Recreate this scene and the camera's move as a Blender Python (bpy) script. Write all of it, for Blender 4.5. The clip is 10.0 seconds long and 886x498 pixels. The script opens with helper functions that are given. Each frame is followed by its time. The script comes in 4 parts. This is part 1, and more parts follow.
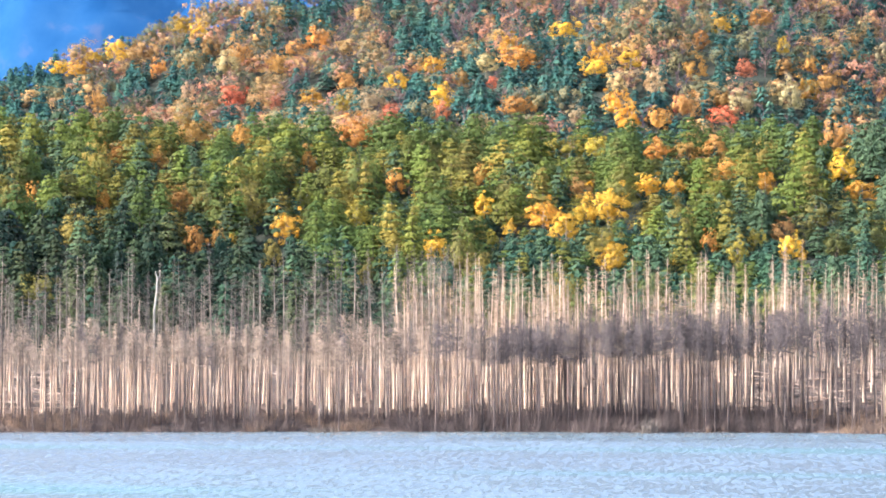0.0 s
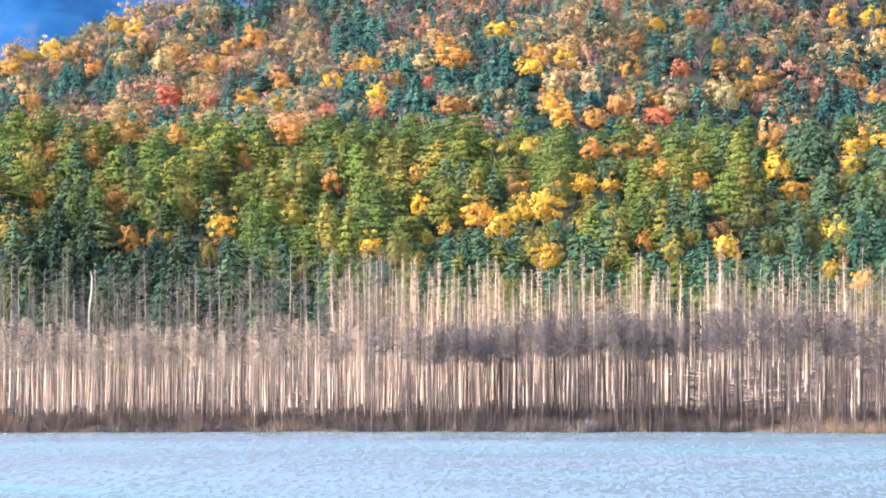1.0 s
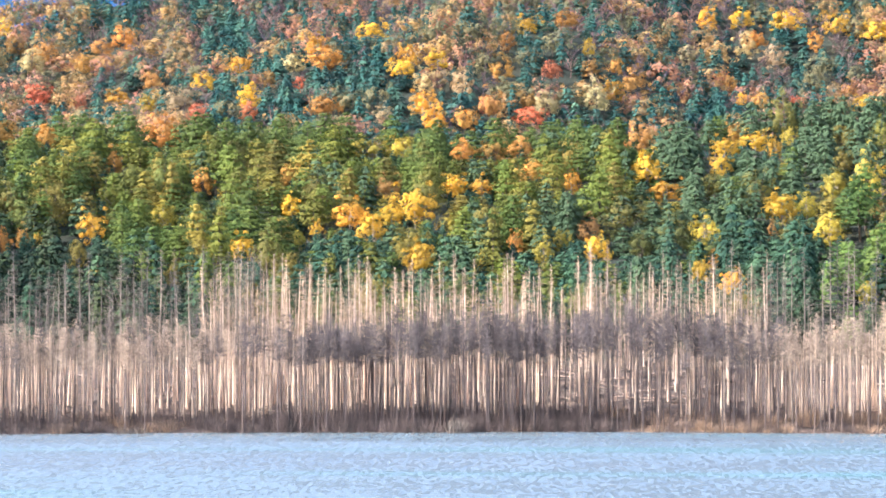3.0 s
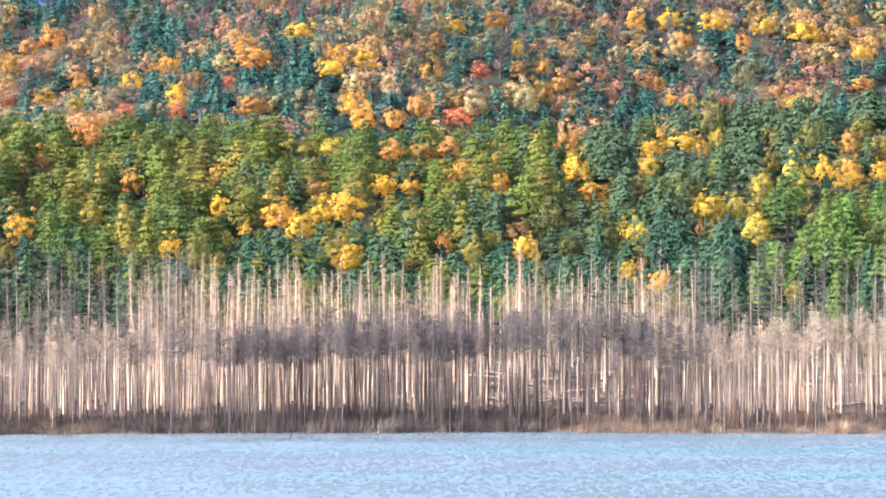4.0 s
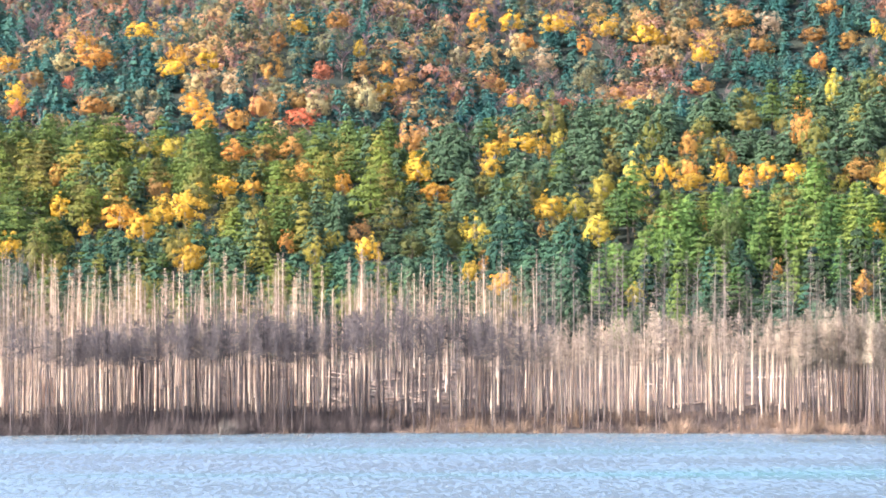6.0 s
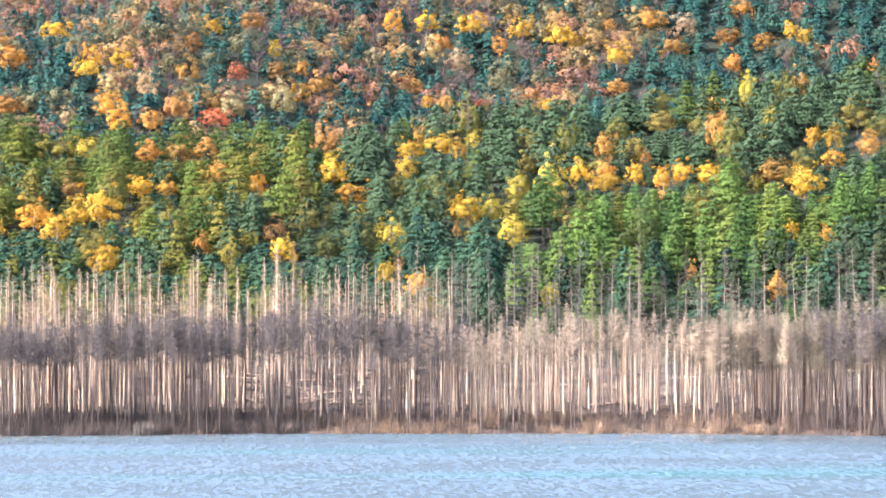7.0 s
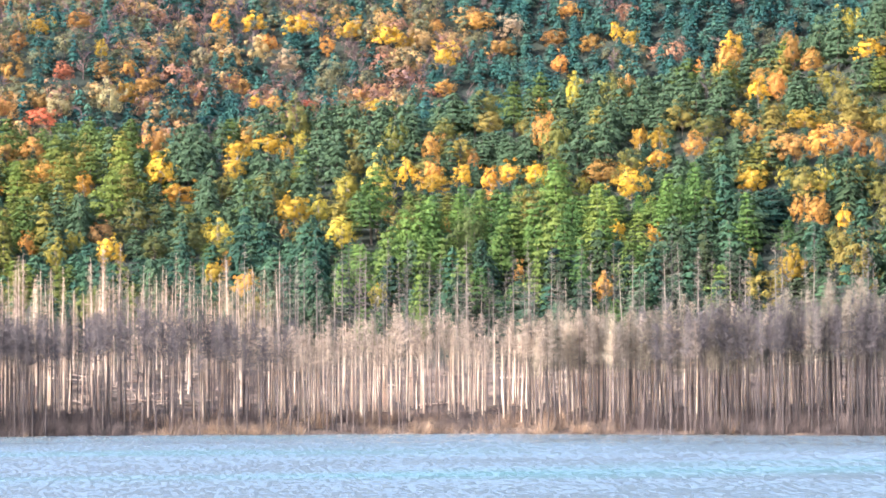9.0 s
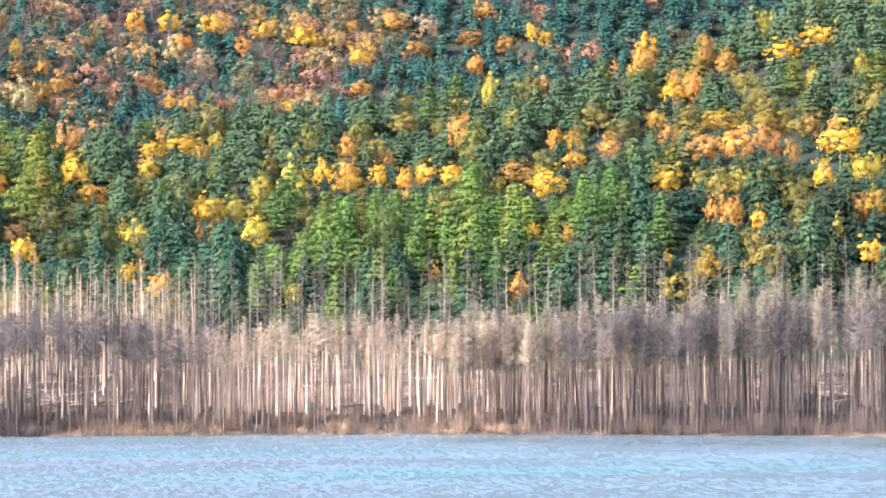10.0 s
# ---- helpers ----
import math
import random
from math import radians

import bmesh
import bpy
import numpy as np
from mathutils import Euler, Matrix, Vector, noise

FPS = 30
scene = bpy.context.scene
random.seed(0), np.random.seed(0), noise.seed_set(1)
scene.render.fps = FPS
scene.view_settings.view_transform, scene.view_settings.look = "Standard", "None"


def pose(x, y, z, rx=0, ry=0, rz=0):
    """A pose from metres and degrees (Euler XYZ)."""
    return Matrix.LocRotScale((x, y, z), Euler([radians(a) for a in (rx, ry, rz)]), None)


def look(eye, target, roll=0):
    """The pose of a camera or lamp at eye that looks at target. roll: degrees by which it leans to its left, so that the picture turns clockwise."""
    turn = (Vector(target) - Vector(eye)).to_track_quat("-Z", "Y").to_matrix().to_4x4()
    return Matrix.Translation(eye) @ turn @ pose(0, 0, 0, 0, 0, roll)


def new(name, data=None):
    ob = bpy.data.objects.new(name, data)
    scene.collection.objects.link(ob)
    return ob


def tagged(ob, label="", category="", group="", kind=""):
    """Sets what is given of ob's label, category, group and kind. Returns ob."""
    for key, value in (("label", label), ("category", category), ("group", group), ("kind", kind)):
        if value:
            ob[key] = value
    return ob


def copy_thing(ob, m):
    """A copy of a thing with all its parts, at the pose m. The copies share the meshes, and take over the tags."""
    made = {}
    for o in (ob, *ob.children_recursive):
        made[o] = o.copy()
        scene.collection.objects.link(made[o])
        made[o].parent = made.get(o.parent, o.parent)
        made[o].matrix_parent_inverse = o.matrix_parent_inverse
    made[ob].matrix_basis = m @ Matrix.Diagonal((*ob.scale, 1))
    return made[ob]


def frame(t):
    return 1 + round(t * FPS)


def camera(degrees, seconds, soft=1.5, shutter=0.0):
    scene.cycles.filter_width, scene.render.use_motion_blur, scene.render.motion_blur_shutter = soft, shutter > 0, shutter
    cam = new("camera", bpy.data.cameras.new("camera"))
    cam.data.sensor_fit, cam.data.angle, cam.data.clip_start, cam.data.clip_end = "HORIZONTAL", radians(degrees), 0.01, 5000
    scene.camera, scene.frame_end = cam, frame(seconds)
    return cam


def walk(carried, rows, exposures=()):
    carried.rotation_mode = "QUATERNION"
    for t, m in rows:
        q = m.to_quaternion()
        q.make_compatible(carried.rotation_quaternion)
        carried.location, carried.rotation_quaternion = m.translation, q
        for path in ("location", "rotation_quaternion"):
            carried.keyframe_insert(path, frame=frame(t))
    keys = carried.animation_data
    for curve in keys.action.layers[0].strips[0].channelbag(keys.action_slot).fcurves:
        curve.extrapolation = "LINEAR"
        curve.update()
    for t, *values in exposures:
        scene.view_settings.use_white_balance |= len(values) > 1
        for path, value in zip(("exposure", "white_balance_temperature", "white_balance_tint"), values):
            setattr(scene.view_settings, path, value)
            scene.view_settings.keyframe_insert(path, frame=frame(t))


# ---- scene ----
cam = camera(18.0, 10.0, soft=1.8)
# Seconds, pan to the left, tilt up and roll in degrees: a head that turns on the bank and does not travel.
PAN = [
    (0.0, 6.176, 1.751, -0.187), (0.5, 5.513, 1.750, -0.160), (1.0, 4.861, 1.750, -0.143), (1.5, 4.211, 1.753, -0.130),
    (2.0, 3.568, 1.758, -0.104), (2.5, 2.911, 1.764, -0.070), (4.0, 0.772, 1.777, -0.022), (4.5, 0.0, 1.780, 0.0),
    (5.0, -0.804, 1.785, 0.012), (5.5, -1.620, 1.789, 0.034), (7.0, -4.195, 1.801, 0.100), (7.5, -5.066, 1.805, 0.120),
    (8.0, -5.948, 1.806, 0.155), (8.5, -6.833, 1.805, 0.205), (9.0, -7.718, 1.804, 0.245), (9.5, -8.593, 1.805, 0.262),
    (10.0, -9.447, 1.807, 0.262),
]
walk(cam, [(t, pose(0, 0, 12.0, 90 + tilt, roll, yaw)) for t, yaw, tilt, roll in PAN])

# ---- light ----
SUN_AZIMUTH, SUN_HEIGHT = radians(252), radians(34)   # clockwise from +y
world = bpy.data.worlds.new("world")
scene.world = world
world.use_nodes = True
sky = world.node_tree.nodes.new("ShaderNodeTexSky")
sky.sky_type, sky.sun_disc = "NISHITA", False
sky.dust_density = 3.0
sky.sun_elevation, sky.sun_rotation = SUN_HEIGHT, SUN_AZIMUTH
background = world.node_tree.nodes["Background"]
world.node_tree.links.new(sky.outputs["Color"], background.inputs["Color"])
background.inputs["Strength"].default_value = 0.15
sun = new("sun", bpy.data.lights.new("sun", "SUN"))
sun.data.energy, sun.data.angle, sun.data.color = 3.3, radians(0.5), (1.0, 0.975, 0.945)
sun.matrix_world = look((0, 0, 0), (-math.sin(SUN_AZIMUTH) * math.cos(SUN_HEIGHT), -math.cos(SUN_AZIMUTH) * math.cos(SUN_HEIGHT), -math.sin(SUN_HEIGHT)))
scene.view_settings.exposure = 2.0


# ---- materials ----
def material(name):
    m = bpy.data.materials.new(name)
    m.use_nodes = True
    nt = m.node_tree
    return m, nt, nt.nodes["Principled BSDF"], nt.links


def spread(nt, scale, detail=3.0, stretch=(1, 1, 1)):
    """A noise over world places; scale in features per metre."""
    geo = nt.nodes.new("ShaderNodeNewGeometry")
    mul = nt.nodes.new("ShaderNodeVectorMath")
    mul.operation = "MULTIPLY"
    mul.inputs[1].default_value = stretch
    tex = nt.nodes.new("ShaderNodeTexNoise")
    tex.inputs["Scale"].default_value, tex.inputs["Detail"].default_value = scale, detail
    nt.links.new(geo.outputs["Position"], mul.inputs[0])
    nt.links.new(mul.outputs[0], tex.inputs["Vector"])
    return tex.outputs["Fac"]


def ramp(nt, fac, colours, lo=0.0, hi=1.0):
    node = nt.nodes.new("ShaderNodeValToRGB")
    el = node.color_ramp.elements
    n = len(colours)
    while len(el) < n:
        el.new(0.5)
    for i, c in enumerate(colours):
        el[i].position = lo + (hi - lo) * i / max(n - 1, 1)
        el[i].color = (*c, 1)
    nt.links.new(fac, node.inputs["Fac"])
    return node.outputs["Color"]


def blend(nt, a, b, fac, mode="MIX"):
    node = nt.nodes.new("ShaderNodeMix")
    node.data_type, node.blend_type = "RGBA", mode
    if isinstance(fac, float):
        node.inputs[0].default_value = fac
    else:
        nt.links.new(fac, node.inputs[0])
    for value, socket in ((a, node.inputs[6]), (b, node.inputs[7])):
        if isinstance(value, tuple):
            socket.default_value = (*value, 1)
        else:
            nt.links.new(value, socket)
    return node.outputs[2]


def leaf(name, colours, clear=0.3, scattered=False):
    """Foliage: one hue for each tree out of the range given, finer change from spray to spray, and light through the leaves."""
    m, nt, bsdf, links = material(name)
    if scattered:
        hue = ramp(nt, spread(nt, 0.11, 1.0), colours, 0.3, 0.7)
    else:
        info = nt.nodes.new("ShaderNodeObjectInfo")
        hue = ramp(nt, info.outputs["Random"], colours)
    if not scattered:
        part_of = nt.nodes.new("ShaderNodeMath")
        part_of.operation = "MULTIPLY"
        part_of.inputs[1].default_value = 7.31
        rest = nt.nodes.new("ShaderNodeMath")
        rest.operation = "FRACT"
        links.new(info.outputs["Random"], part_of.inputs[0])
        links.new(part_of.outputs[0], rest.inputs[0])
        tone = ramp(nt, rest.outputs[0], ((0.6, 0.64, 0.7), (1.0, 1.0, 1.0), (1.28, 1.24, 1.1)))
    else:
        tone = ramp(nt, spread(nt, 0.17, 0.0), ((0.6, 0.64, 0.75), (1.0, 1.0, 1.0), (1.3, 1.25, 1.15)), 0.25, 0.75)
    hue = blend(nt, hue, tone, 1.0, "MULTIPLY")
    fine = ramp(nt, spread(nt, 1.3, 2.0), ((0.82, 0.83, 0.86), (1.05, 1.05, 1.05), (1.22, 1.18, 1.08)), 0.3, 0.7)
    geo = nt.nodes.new("ShaderNodeNewGeometry")
    island = ramp(nt, geo.outputs["Random Per Island"], ((0.9, 0.9, 0.92), (1.12, 1.11, 1.07)))
    hue = blend(nt, hue, fine, 1.0, "MULTIPLY")
    hue = blend(nt, hue, island, 1.0, "MULTIPLY")
    links.new(hue, bsdf.inputs["Base Color"])
    bsdf.inputs["Roughness"].default_value = 0.75
    bsdf.inputs["Specular IOR Level"].default_value = 0.15
    through_leaf = nt.nodes.new("ShaderNodeBsdfTranslucent")
    mix = nt.nodes.new("ShaderNodeMixShader")
    mix.inputs[0].default_value = clear
    links.new(hue, through_leaf.inputs["Color"])
    links.new(bsdf.outputs[0], mix.inputs[1])
    links.new(through_leaf.outputs[0], mix.inputs[2])
    links.new(mix.outputs[0], nt.nodes["Material Output"].inputs["Surface"])
    return m


def bark(name, colours, rough=0.85, scale=0.9, uneven=1.0):
    m, nt, bsdf, links = material(name)
    info = nt.nodes.new("ShaderNodeObjectInfo")
    tone = ramp(nt, info.outputs["Random"], ((0.7, 0.7, 0.72), (1.15, 1.12, 1.05)))
    hue = ramp(nt, spread(nt, scale, 4.0, (3, 3, 0.6)), colours, 0.3, 0.7)
    hue = blend(nt, hue, tone, 1.0, "MULTIPLY")
    stem = ramp(nt, spread(nt, 0.7, 0.0, (1, 1, 0.02)), ((1 - 0.7 * uneven, 1 - 0.7 * uneven, 1 - 0.67 * uneven), (1 - 0.15 * uneven, 1 - 0.16 * uneven, 1 - 0.16 * uneven), (1 + 0.4 * uneven, 1 + 0.36 * uneven, 1 + 0.3 * uneven)), 0.25, 0.75)
    hue = blend(nt, hue, stem, 1.0, "MULTIPLY")
    links.new(hue, bsdf.inputs["Base Color"])
    bsdf.inputs["Roughness"].default_value = rough
    bump = nt.nodes.new("ShaderNodeBump")
    bump.inputs["Strength"].default_value, bump.inputs["Distance"].default_value = 0.6, 0.05
    links.new(spread(nt, 5.0, 3.0, (4, 4, 0.7)), bump.inputs["Height"])
    links.new(bump.outputs[0], bsdf.inputs["Normal"])
    return m


M = {
    "larch": leaf("larch needles turning", ((0.07, 0.115, 0.034), (0.105, 0.14, 0.034), (0.14, 0.152, 0.035), (0.21, 0.16, 0.042), (0.08, 0.122, 0.036), (0.12, 0.145, 0.034))),
    "green": leaf("fresh green larch needles", ((0.066, 0.128, 0.042), (0.093, 0.156, 0.044), (0.135, 0.172, 0.046))),
    "fir": leaf("dark fir needles", ((0.026, 0.069, 0.05), (0.043, 0.091, 0.058), (0.07, 0.114, 0.061)), 0.15),
    # the fir again with darker needles: shade painted into its colour
    "spruce": leaf("fir needles with shade painted in", ((0.016, 0.036, 0.026), (0.026, 0.05, 0.028), (0.048, 0.06, 0.028)), 0.1),
    "gold": leaf("golden birch leaves", ((0.53, 0.32, 0.05), (0.56, 0.37, 0.058), (0.53, 0.275, 0.055))),
    "lemon": leaf("lemon birch leaves", ((0.32, 0.275, 0.055), (0.42, 0.33, 0.065), (0.22, 0.215, 0.05))),
    "orange": leaf("orange maple leaves", ((0.46, 0.205, 0.065), (0.48, 0.265, 0.075), (0.36, 0.195, 0.08))),
    "scarlet": leaf("scarlet maple leaves", ((0.52, 0.14, 0.09), (0.52, 0.21, 0.11))),
    "peach": leaf("faded peach leaves", ((0.46, 0.31, 0.2), (0.38, 0.34, 0.16), (0.38, 0.26, 0.2))),
    "olive": leaf("olive oak leaves", ((0.145, 0.14, 0.042), (0.22, 0.17, 0.05), (0.1, 0.13, 0.046))),
    # far hill foliage: distance haze painted in as bluer, duller colours
    "far_fir": leaf("fir needles with haze painted in", ((0.021, 0.078, 0.076), (0.034, 0.1, 0.091), (0.058, 0.12, 0.092)), 0.15, True),
    "far_gold": leaf("golden leaves with haze painted in", ((0.36, 0.2, 0.105), (0.4, 0.26, 0.11), (0.23, 0.17, 0.11)), 0.3, True),
    "far_rust": leaf("rust leaves with haze painted in", ((0.33, 0.145, 0.11), (0.37, 0.195, 0.12), (0.23, 0.14, 0.14)), 0.3, True),
    "far_olive": leaf("olive leaves with haze painted in", ((0.11, 0.125, 0.08), (0.18, 0.155, 0.085), (0.08, 0.115, 0.085)), 0.3, True),
    "far_mauve": leaf("bare twigs with haze painted in", ((0.15, 0.11, 0.128), (0.21, 0.138, 0.128), (0.11, 0.095, 0.13)), 0.2, True),
    "bark": bark("live bark", ((0.07, 0.055, 0.045), (0.16, 0.13, 0.11))),
    "birch_bark": bark("birch bark", ((0.3, 0.26, 0.22), (0.45, 0.4, 0.35), (0.16, 0.14, 0.12))),
    "birch_white": bark("white birch bark", ((0.62, 0.58, 0.53), (0.8, 0.77, 0.72), (0.3, 0.27, 0.25)), 0.7, 0.5),
    "drowned": bark("drowned bark", ((0.06, 0.047, 0.052), (0.115, 0.086, 0.088), (0.2, 0.153, 0.145))),
    "twig": bark("grey dead twigs", ((0.1, 0.086, 0.098), (0.19, 0.16, 0.168))),
    "ashen_twig": bark("ashen dead twigs", ((0.255, 0.2, 0.172), (0.415, 0.33, 0.282))),
    "bleached": bark("bleached barkless wood", ((0.5, 0.36, 0.3), (0.7, 0.54, 0.455), (0.82, 0.68, 0.59)), uneven=0.45),
    "pale_twig": bark("pale dead twigs", ((0.34, 0.245, 0.185), (0.52, 0.39, 0.3))),
    "beige_twig": bark("beige dead twigs", ((0.2, 0.172, 0.145), (0.33, 0.285, 0.235))),
    "grey_wood": bark("weathered grey wood", ((0.11, 0.092, 0.09), (0.19, 0.163, 0.15), (0.3, 0.26, 0.23))),
    "grey_twig": bark("weathered grey twigs", ((0.115, 0.1, 0.098), (0.2, 0.175, 0.16))),
    "stalk": bark("dry stalks", ((0.29, 0.19, 0.14), (0.44, 0.31, 0.225))),
    "brush": bark("brown brush", ((0.1, 0.076, 0.078), (0.2, 0.15, 0.142))),
}


def litter():
    m, nt, bsdf, links = material("forest floor")
    coarse = ramp(nt, spread(nt, 0.35, 5.0), ((0.045, 0.033, 0.032), (0.12, 0.083, 0.07), (0.33, 0.23, 0.18)), 0.32, 0.74)
    # undergrowth above the shore slope, with the shade under the trees painted in
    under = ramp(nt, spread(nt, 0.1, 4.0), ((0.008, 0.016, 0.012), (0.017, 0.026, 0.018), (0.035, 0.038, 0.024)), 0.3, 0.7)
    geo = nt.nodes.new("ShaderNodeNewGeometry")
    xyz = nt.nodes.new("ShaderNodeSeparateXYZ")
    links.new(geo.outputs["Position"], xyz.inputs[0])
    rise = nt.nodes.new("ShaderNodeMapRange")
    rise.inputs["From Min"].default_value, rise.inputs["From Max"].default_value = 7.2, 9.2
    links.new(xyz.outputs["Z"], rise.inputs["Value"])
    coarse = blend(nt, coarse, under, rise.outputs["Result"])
    fine = ramp(nt, spread(nt, 2.2, 4.0), ((0.5, 0.5, 0.5), (1.3, 1.25, 1.2)), 0.3, 0.7)
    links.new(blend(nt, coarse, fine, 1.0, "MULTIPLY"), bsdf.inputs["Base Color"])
    bsdf.inputs["Roughness"].default_value = 0.95
    bump = nt.nodes.new("ShaderNodeBump")
    bump.inputs["Strength"].default_value, bump.inputs["Distance"].default_value = 0.8, 0.3
    links.new(spread(nt, 1.5, 4.0), bump.inputs["Height"])
    links.new(bump.outputs[0], bsdf.inputs["Normal"])
    return m


def lake_water():
    m, nt, bsdf, links = material("rippled lake water")
    bands = ramp(nt, spread(nt, 0.02, 2.0, (0.35, 1.6, 1)), ((0.085, 0.103, 0.12), (0.082, 0.107, 0.122), (0.055, 0.132, 0.136)), 0.38, 0.75)
    links.new(bands, bsdf.inputs["Base Color"])
    bsdf.inputs["Roughness"].default_value, bsdf.inputs["IOR"].default_value = 0.02, 2.5
    # wave slopes: the sides that lean towards the viewer show most at so low an angle
    geo = nt.nodes.new("ShaderNodeNewGeometry")
    slopes = []
    for scale, stretch, detail in ((2.3, (1.0, 0.2, 1.0), 2.0), (0.1, (0.35, 0.5, 1.0), 2.0)):
        mul = nt.nodes.new("ShaderNodeVectorMath")
        mul.operation = "MULTIPLY"
        mul.inputs[1].default_value = stretch
        tex = nt.nodes.new("ShaderNodeTexNoise")
        tex.inputs["Scale"].default_value, tex.inputs["Detail"].default_value = scale, detail
        sub = nt.nodes.new("ShaderNodeVectorMath")
        sub.operation = "SUBTRACT"
        sub.inputs[1].default_value = (0.5, 0.5, 0.5)
        links.new(geo.outputs["Position"], mul.inputs[0])
        links.new(mul.outputs[0], tex.inputs["Vector"])
        links.new(tex.outputs["Color"], sub.inputs[0])
        slopes.append(sub.outputs[0])
    total = None
    for slope, size in zip(slopes, ((0.4, 4.6, 0.0), (0.1, 1.6, 0.0))):
        node = nt.nodes.new("ShaderNodeVectorMath")
        node.operation = "MULTIPLY_ADD"
        node.inputs[1].default_value = size
        links.new(slope, node.inputs[0])
        if total is None:
            node.inputs[2].default_value = (0.0, -0.36, 1.0)
        else:
            links.new(total, node.inputs[2])
        total = node.outputs[0]
    facing = nt.nodes.new("ShaderNodeVectorMath")
    facing.operation = "MINIMUM"
    facing.inputs[1].default_value = (1.0, -0.17, 1.0)
    steepest = nt.nodes.new("ShaderNodeVectorMath")
    steepest.operation = "MAXIMUM"
    steepest.inputs[1].default_value = (-1.0, -1.1, 0.0)
    straight = nt.nodes.new("ShaderNodeVectorMath")
    straight.operation = "NORMALIZE"
    links.new(total, facing.inputs[0])
    links.new(facing.outputs[0], steepest.inputs[0])
    links.new(steepest.outputs[0], straight.inputs[0])
    links.new(straight.outputs[0], bsdf.inputs["Normal"])
    return m


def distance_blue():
    m, nt, bsdf, links = material("mountain woods in painted blue haze")
    # aerial haze is painted on as blue, and a weak glow lifts it
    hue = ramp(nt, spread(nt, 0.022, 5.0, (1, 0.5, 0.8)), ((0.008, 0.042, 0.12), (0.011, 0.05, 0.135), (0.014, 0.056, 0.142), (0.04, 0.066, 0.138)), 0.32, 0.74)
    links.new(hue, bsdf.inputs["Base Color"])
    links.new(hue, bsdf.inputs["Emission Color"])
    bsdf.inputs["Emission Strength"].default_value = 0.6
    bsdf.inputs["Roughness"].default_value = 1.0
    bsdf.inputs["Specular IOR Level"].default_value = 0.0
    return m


# ---- meshes ----
def tri_mesh(name, verts, tris, mats, slots=None, smooth=False):
    """A mesh of triangles from arrays; slots: the material of each triangle."""
    verts, tris = np.asarray(verts, np.float32).reshape(-1, 3), np.asarray(tris, np.int32).reshape(-1, 3)
    me = bpy.data.meshes.new(name)
    me.vertices.add(len(verts))
    me.vertices.foreach_set("co", verts.ravel())
    me.loops.add(tris.size)
    me.loops.foreach_set("vertex_index", tris.ravel())
    me.polygons.add(len(tris))
    me.polygons.foreach_set("loop_start", np.arange(0, tris.size, 3, dtype=np.int32))
    for m in mats:
        me.materials.append(m)
    if slots is not None:
        me.polygons.foreach_set("material_index", np.asarray(slots, np.int32))
    if smooth:
        me.polygons.foreach_set("use_smooth", np.ones(len(tris), bool))
    me.update(calc_edges=True)
    return me


def part(name, data, parent, label=""):
    ob = new(name, data)
    ob.parent = parent
    return tagged(ob, label)


def join(pieces):
    verts, tris, n = [], [], 0
    for v, f in pieces:
        verts.append(v)
        tris.append(f + n)
        n += len(v)
    return np.concatenate(verts), np.concatenate(tris)


def tube(points, radii, sides=6):
    """A tapered round stick along a line of points, closed at its end."""
    pts = np.asarray(points, float)
    verts = []
    for i, p in enumerate(pts):
        d = pts[min(i + 1, len(pts) - 1)] - pts[max(i - 1, 0)]
        d /= np.linalg.norm(d)
        a = np.cross(d, (0.31, 0.95, 0.05) if abs(d[2]) > 0.6 else (0, 0, 1.0))
        a /= np.linalg.norm(a)
        c = np.cross(d, a)
        for k in range(sides):
            w = 2 * math.pi * k / sides
            verts.append(p + radii[i] * (math.cos(w) * a + math.sin(w) * c))
    tris = []
    for i in range(len(pts) - 1):
        for k in range(sides):
            p, q = i * sides + k, i * sides + (k + 1) % sides
            tris += [(p, q, q + sides), (p, q + sides, p + sides)]
    last = (len(pts) - 1) * sides
    tris += [(last, last + k, last + k + 1) for k in range(1, sides - 1)]
    return np.array(verts), np.array(tris)


def unit(v):
    return v / np.maximum(np.linalg.norm(v, axis=1, keepdims=True), 1e-9)


def sprays(rng, centre, along, normal, length, width):
    """Leaf sprays: one pointed triangle each, lying along a direction and facing a normal."""
    normal = unit(normal)
    along = unit(along - normal * np.sum(along * normal, axis=1, keepdims=True))
    side = np.cross(normal, along)
    length, width = length[:, None], width[:, None]
    skew = rng.uniform(-0.35, 0.35, (len(centre), 1))
    a = centre - along * length * 0.5 - side * width * 0.5
    b = centre - along * length * 0.5 + side * width * 0.5
    c = centre + along * length * 0.5 + side * width * skew
    verts = np.stack((a, b, c), 1).reshape(-1, 3)
    return verts, np.arange(len(verts)).reshape(-1, 3)


def twigs(rng, base, way, length, thick):
    """Bare twigs: slender triangles from the base along a way."""
    way = unit(way)
    side = unit(np.cross(way, rng.normal(size=way.shape))) * thick[:, None] * 0.5
    verts = np.stack((base - side, base + side, base + way * length[:, None]), 1).reshape(-1, 3)
    return verts, np.arange(len(verts)).reshape(-1, 3)


def trunk_line(rng, h, sway, n=5):
    zs = np.linspace(0, 1, n)
    off = np.cumsum(rng.normal(0, sway, (n, 2)), axis=0) * h / n
    off -= off[0]
    return np.column_stack((off, zs * h))


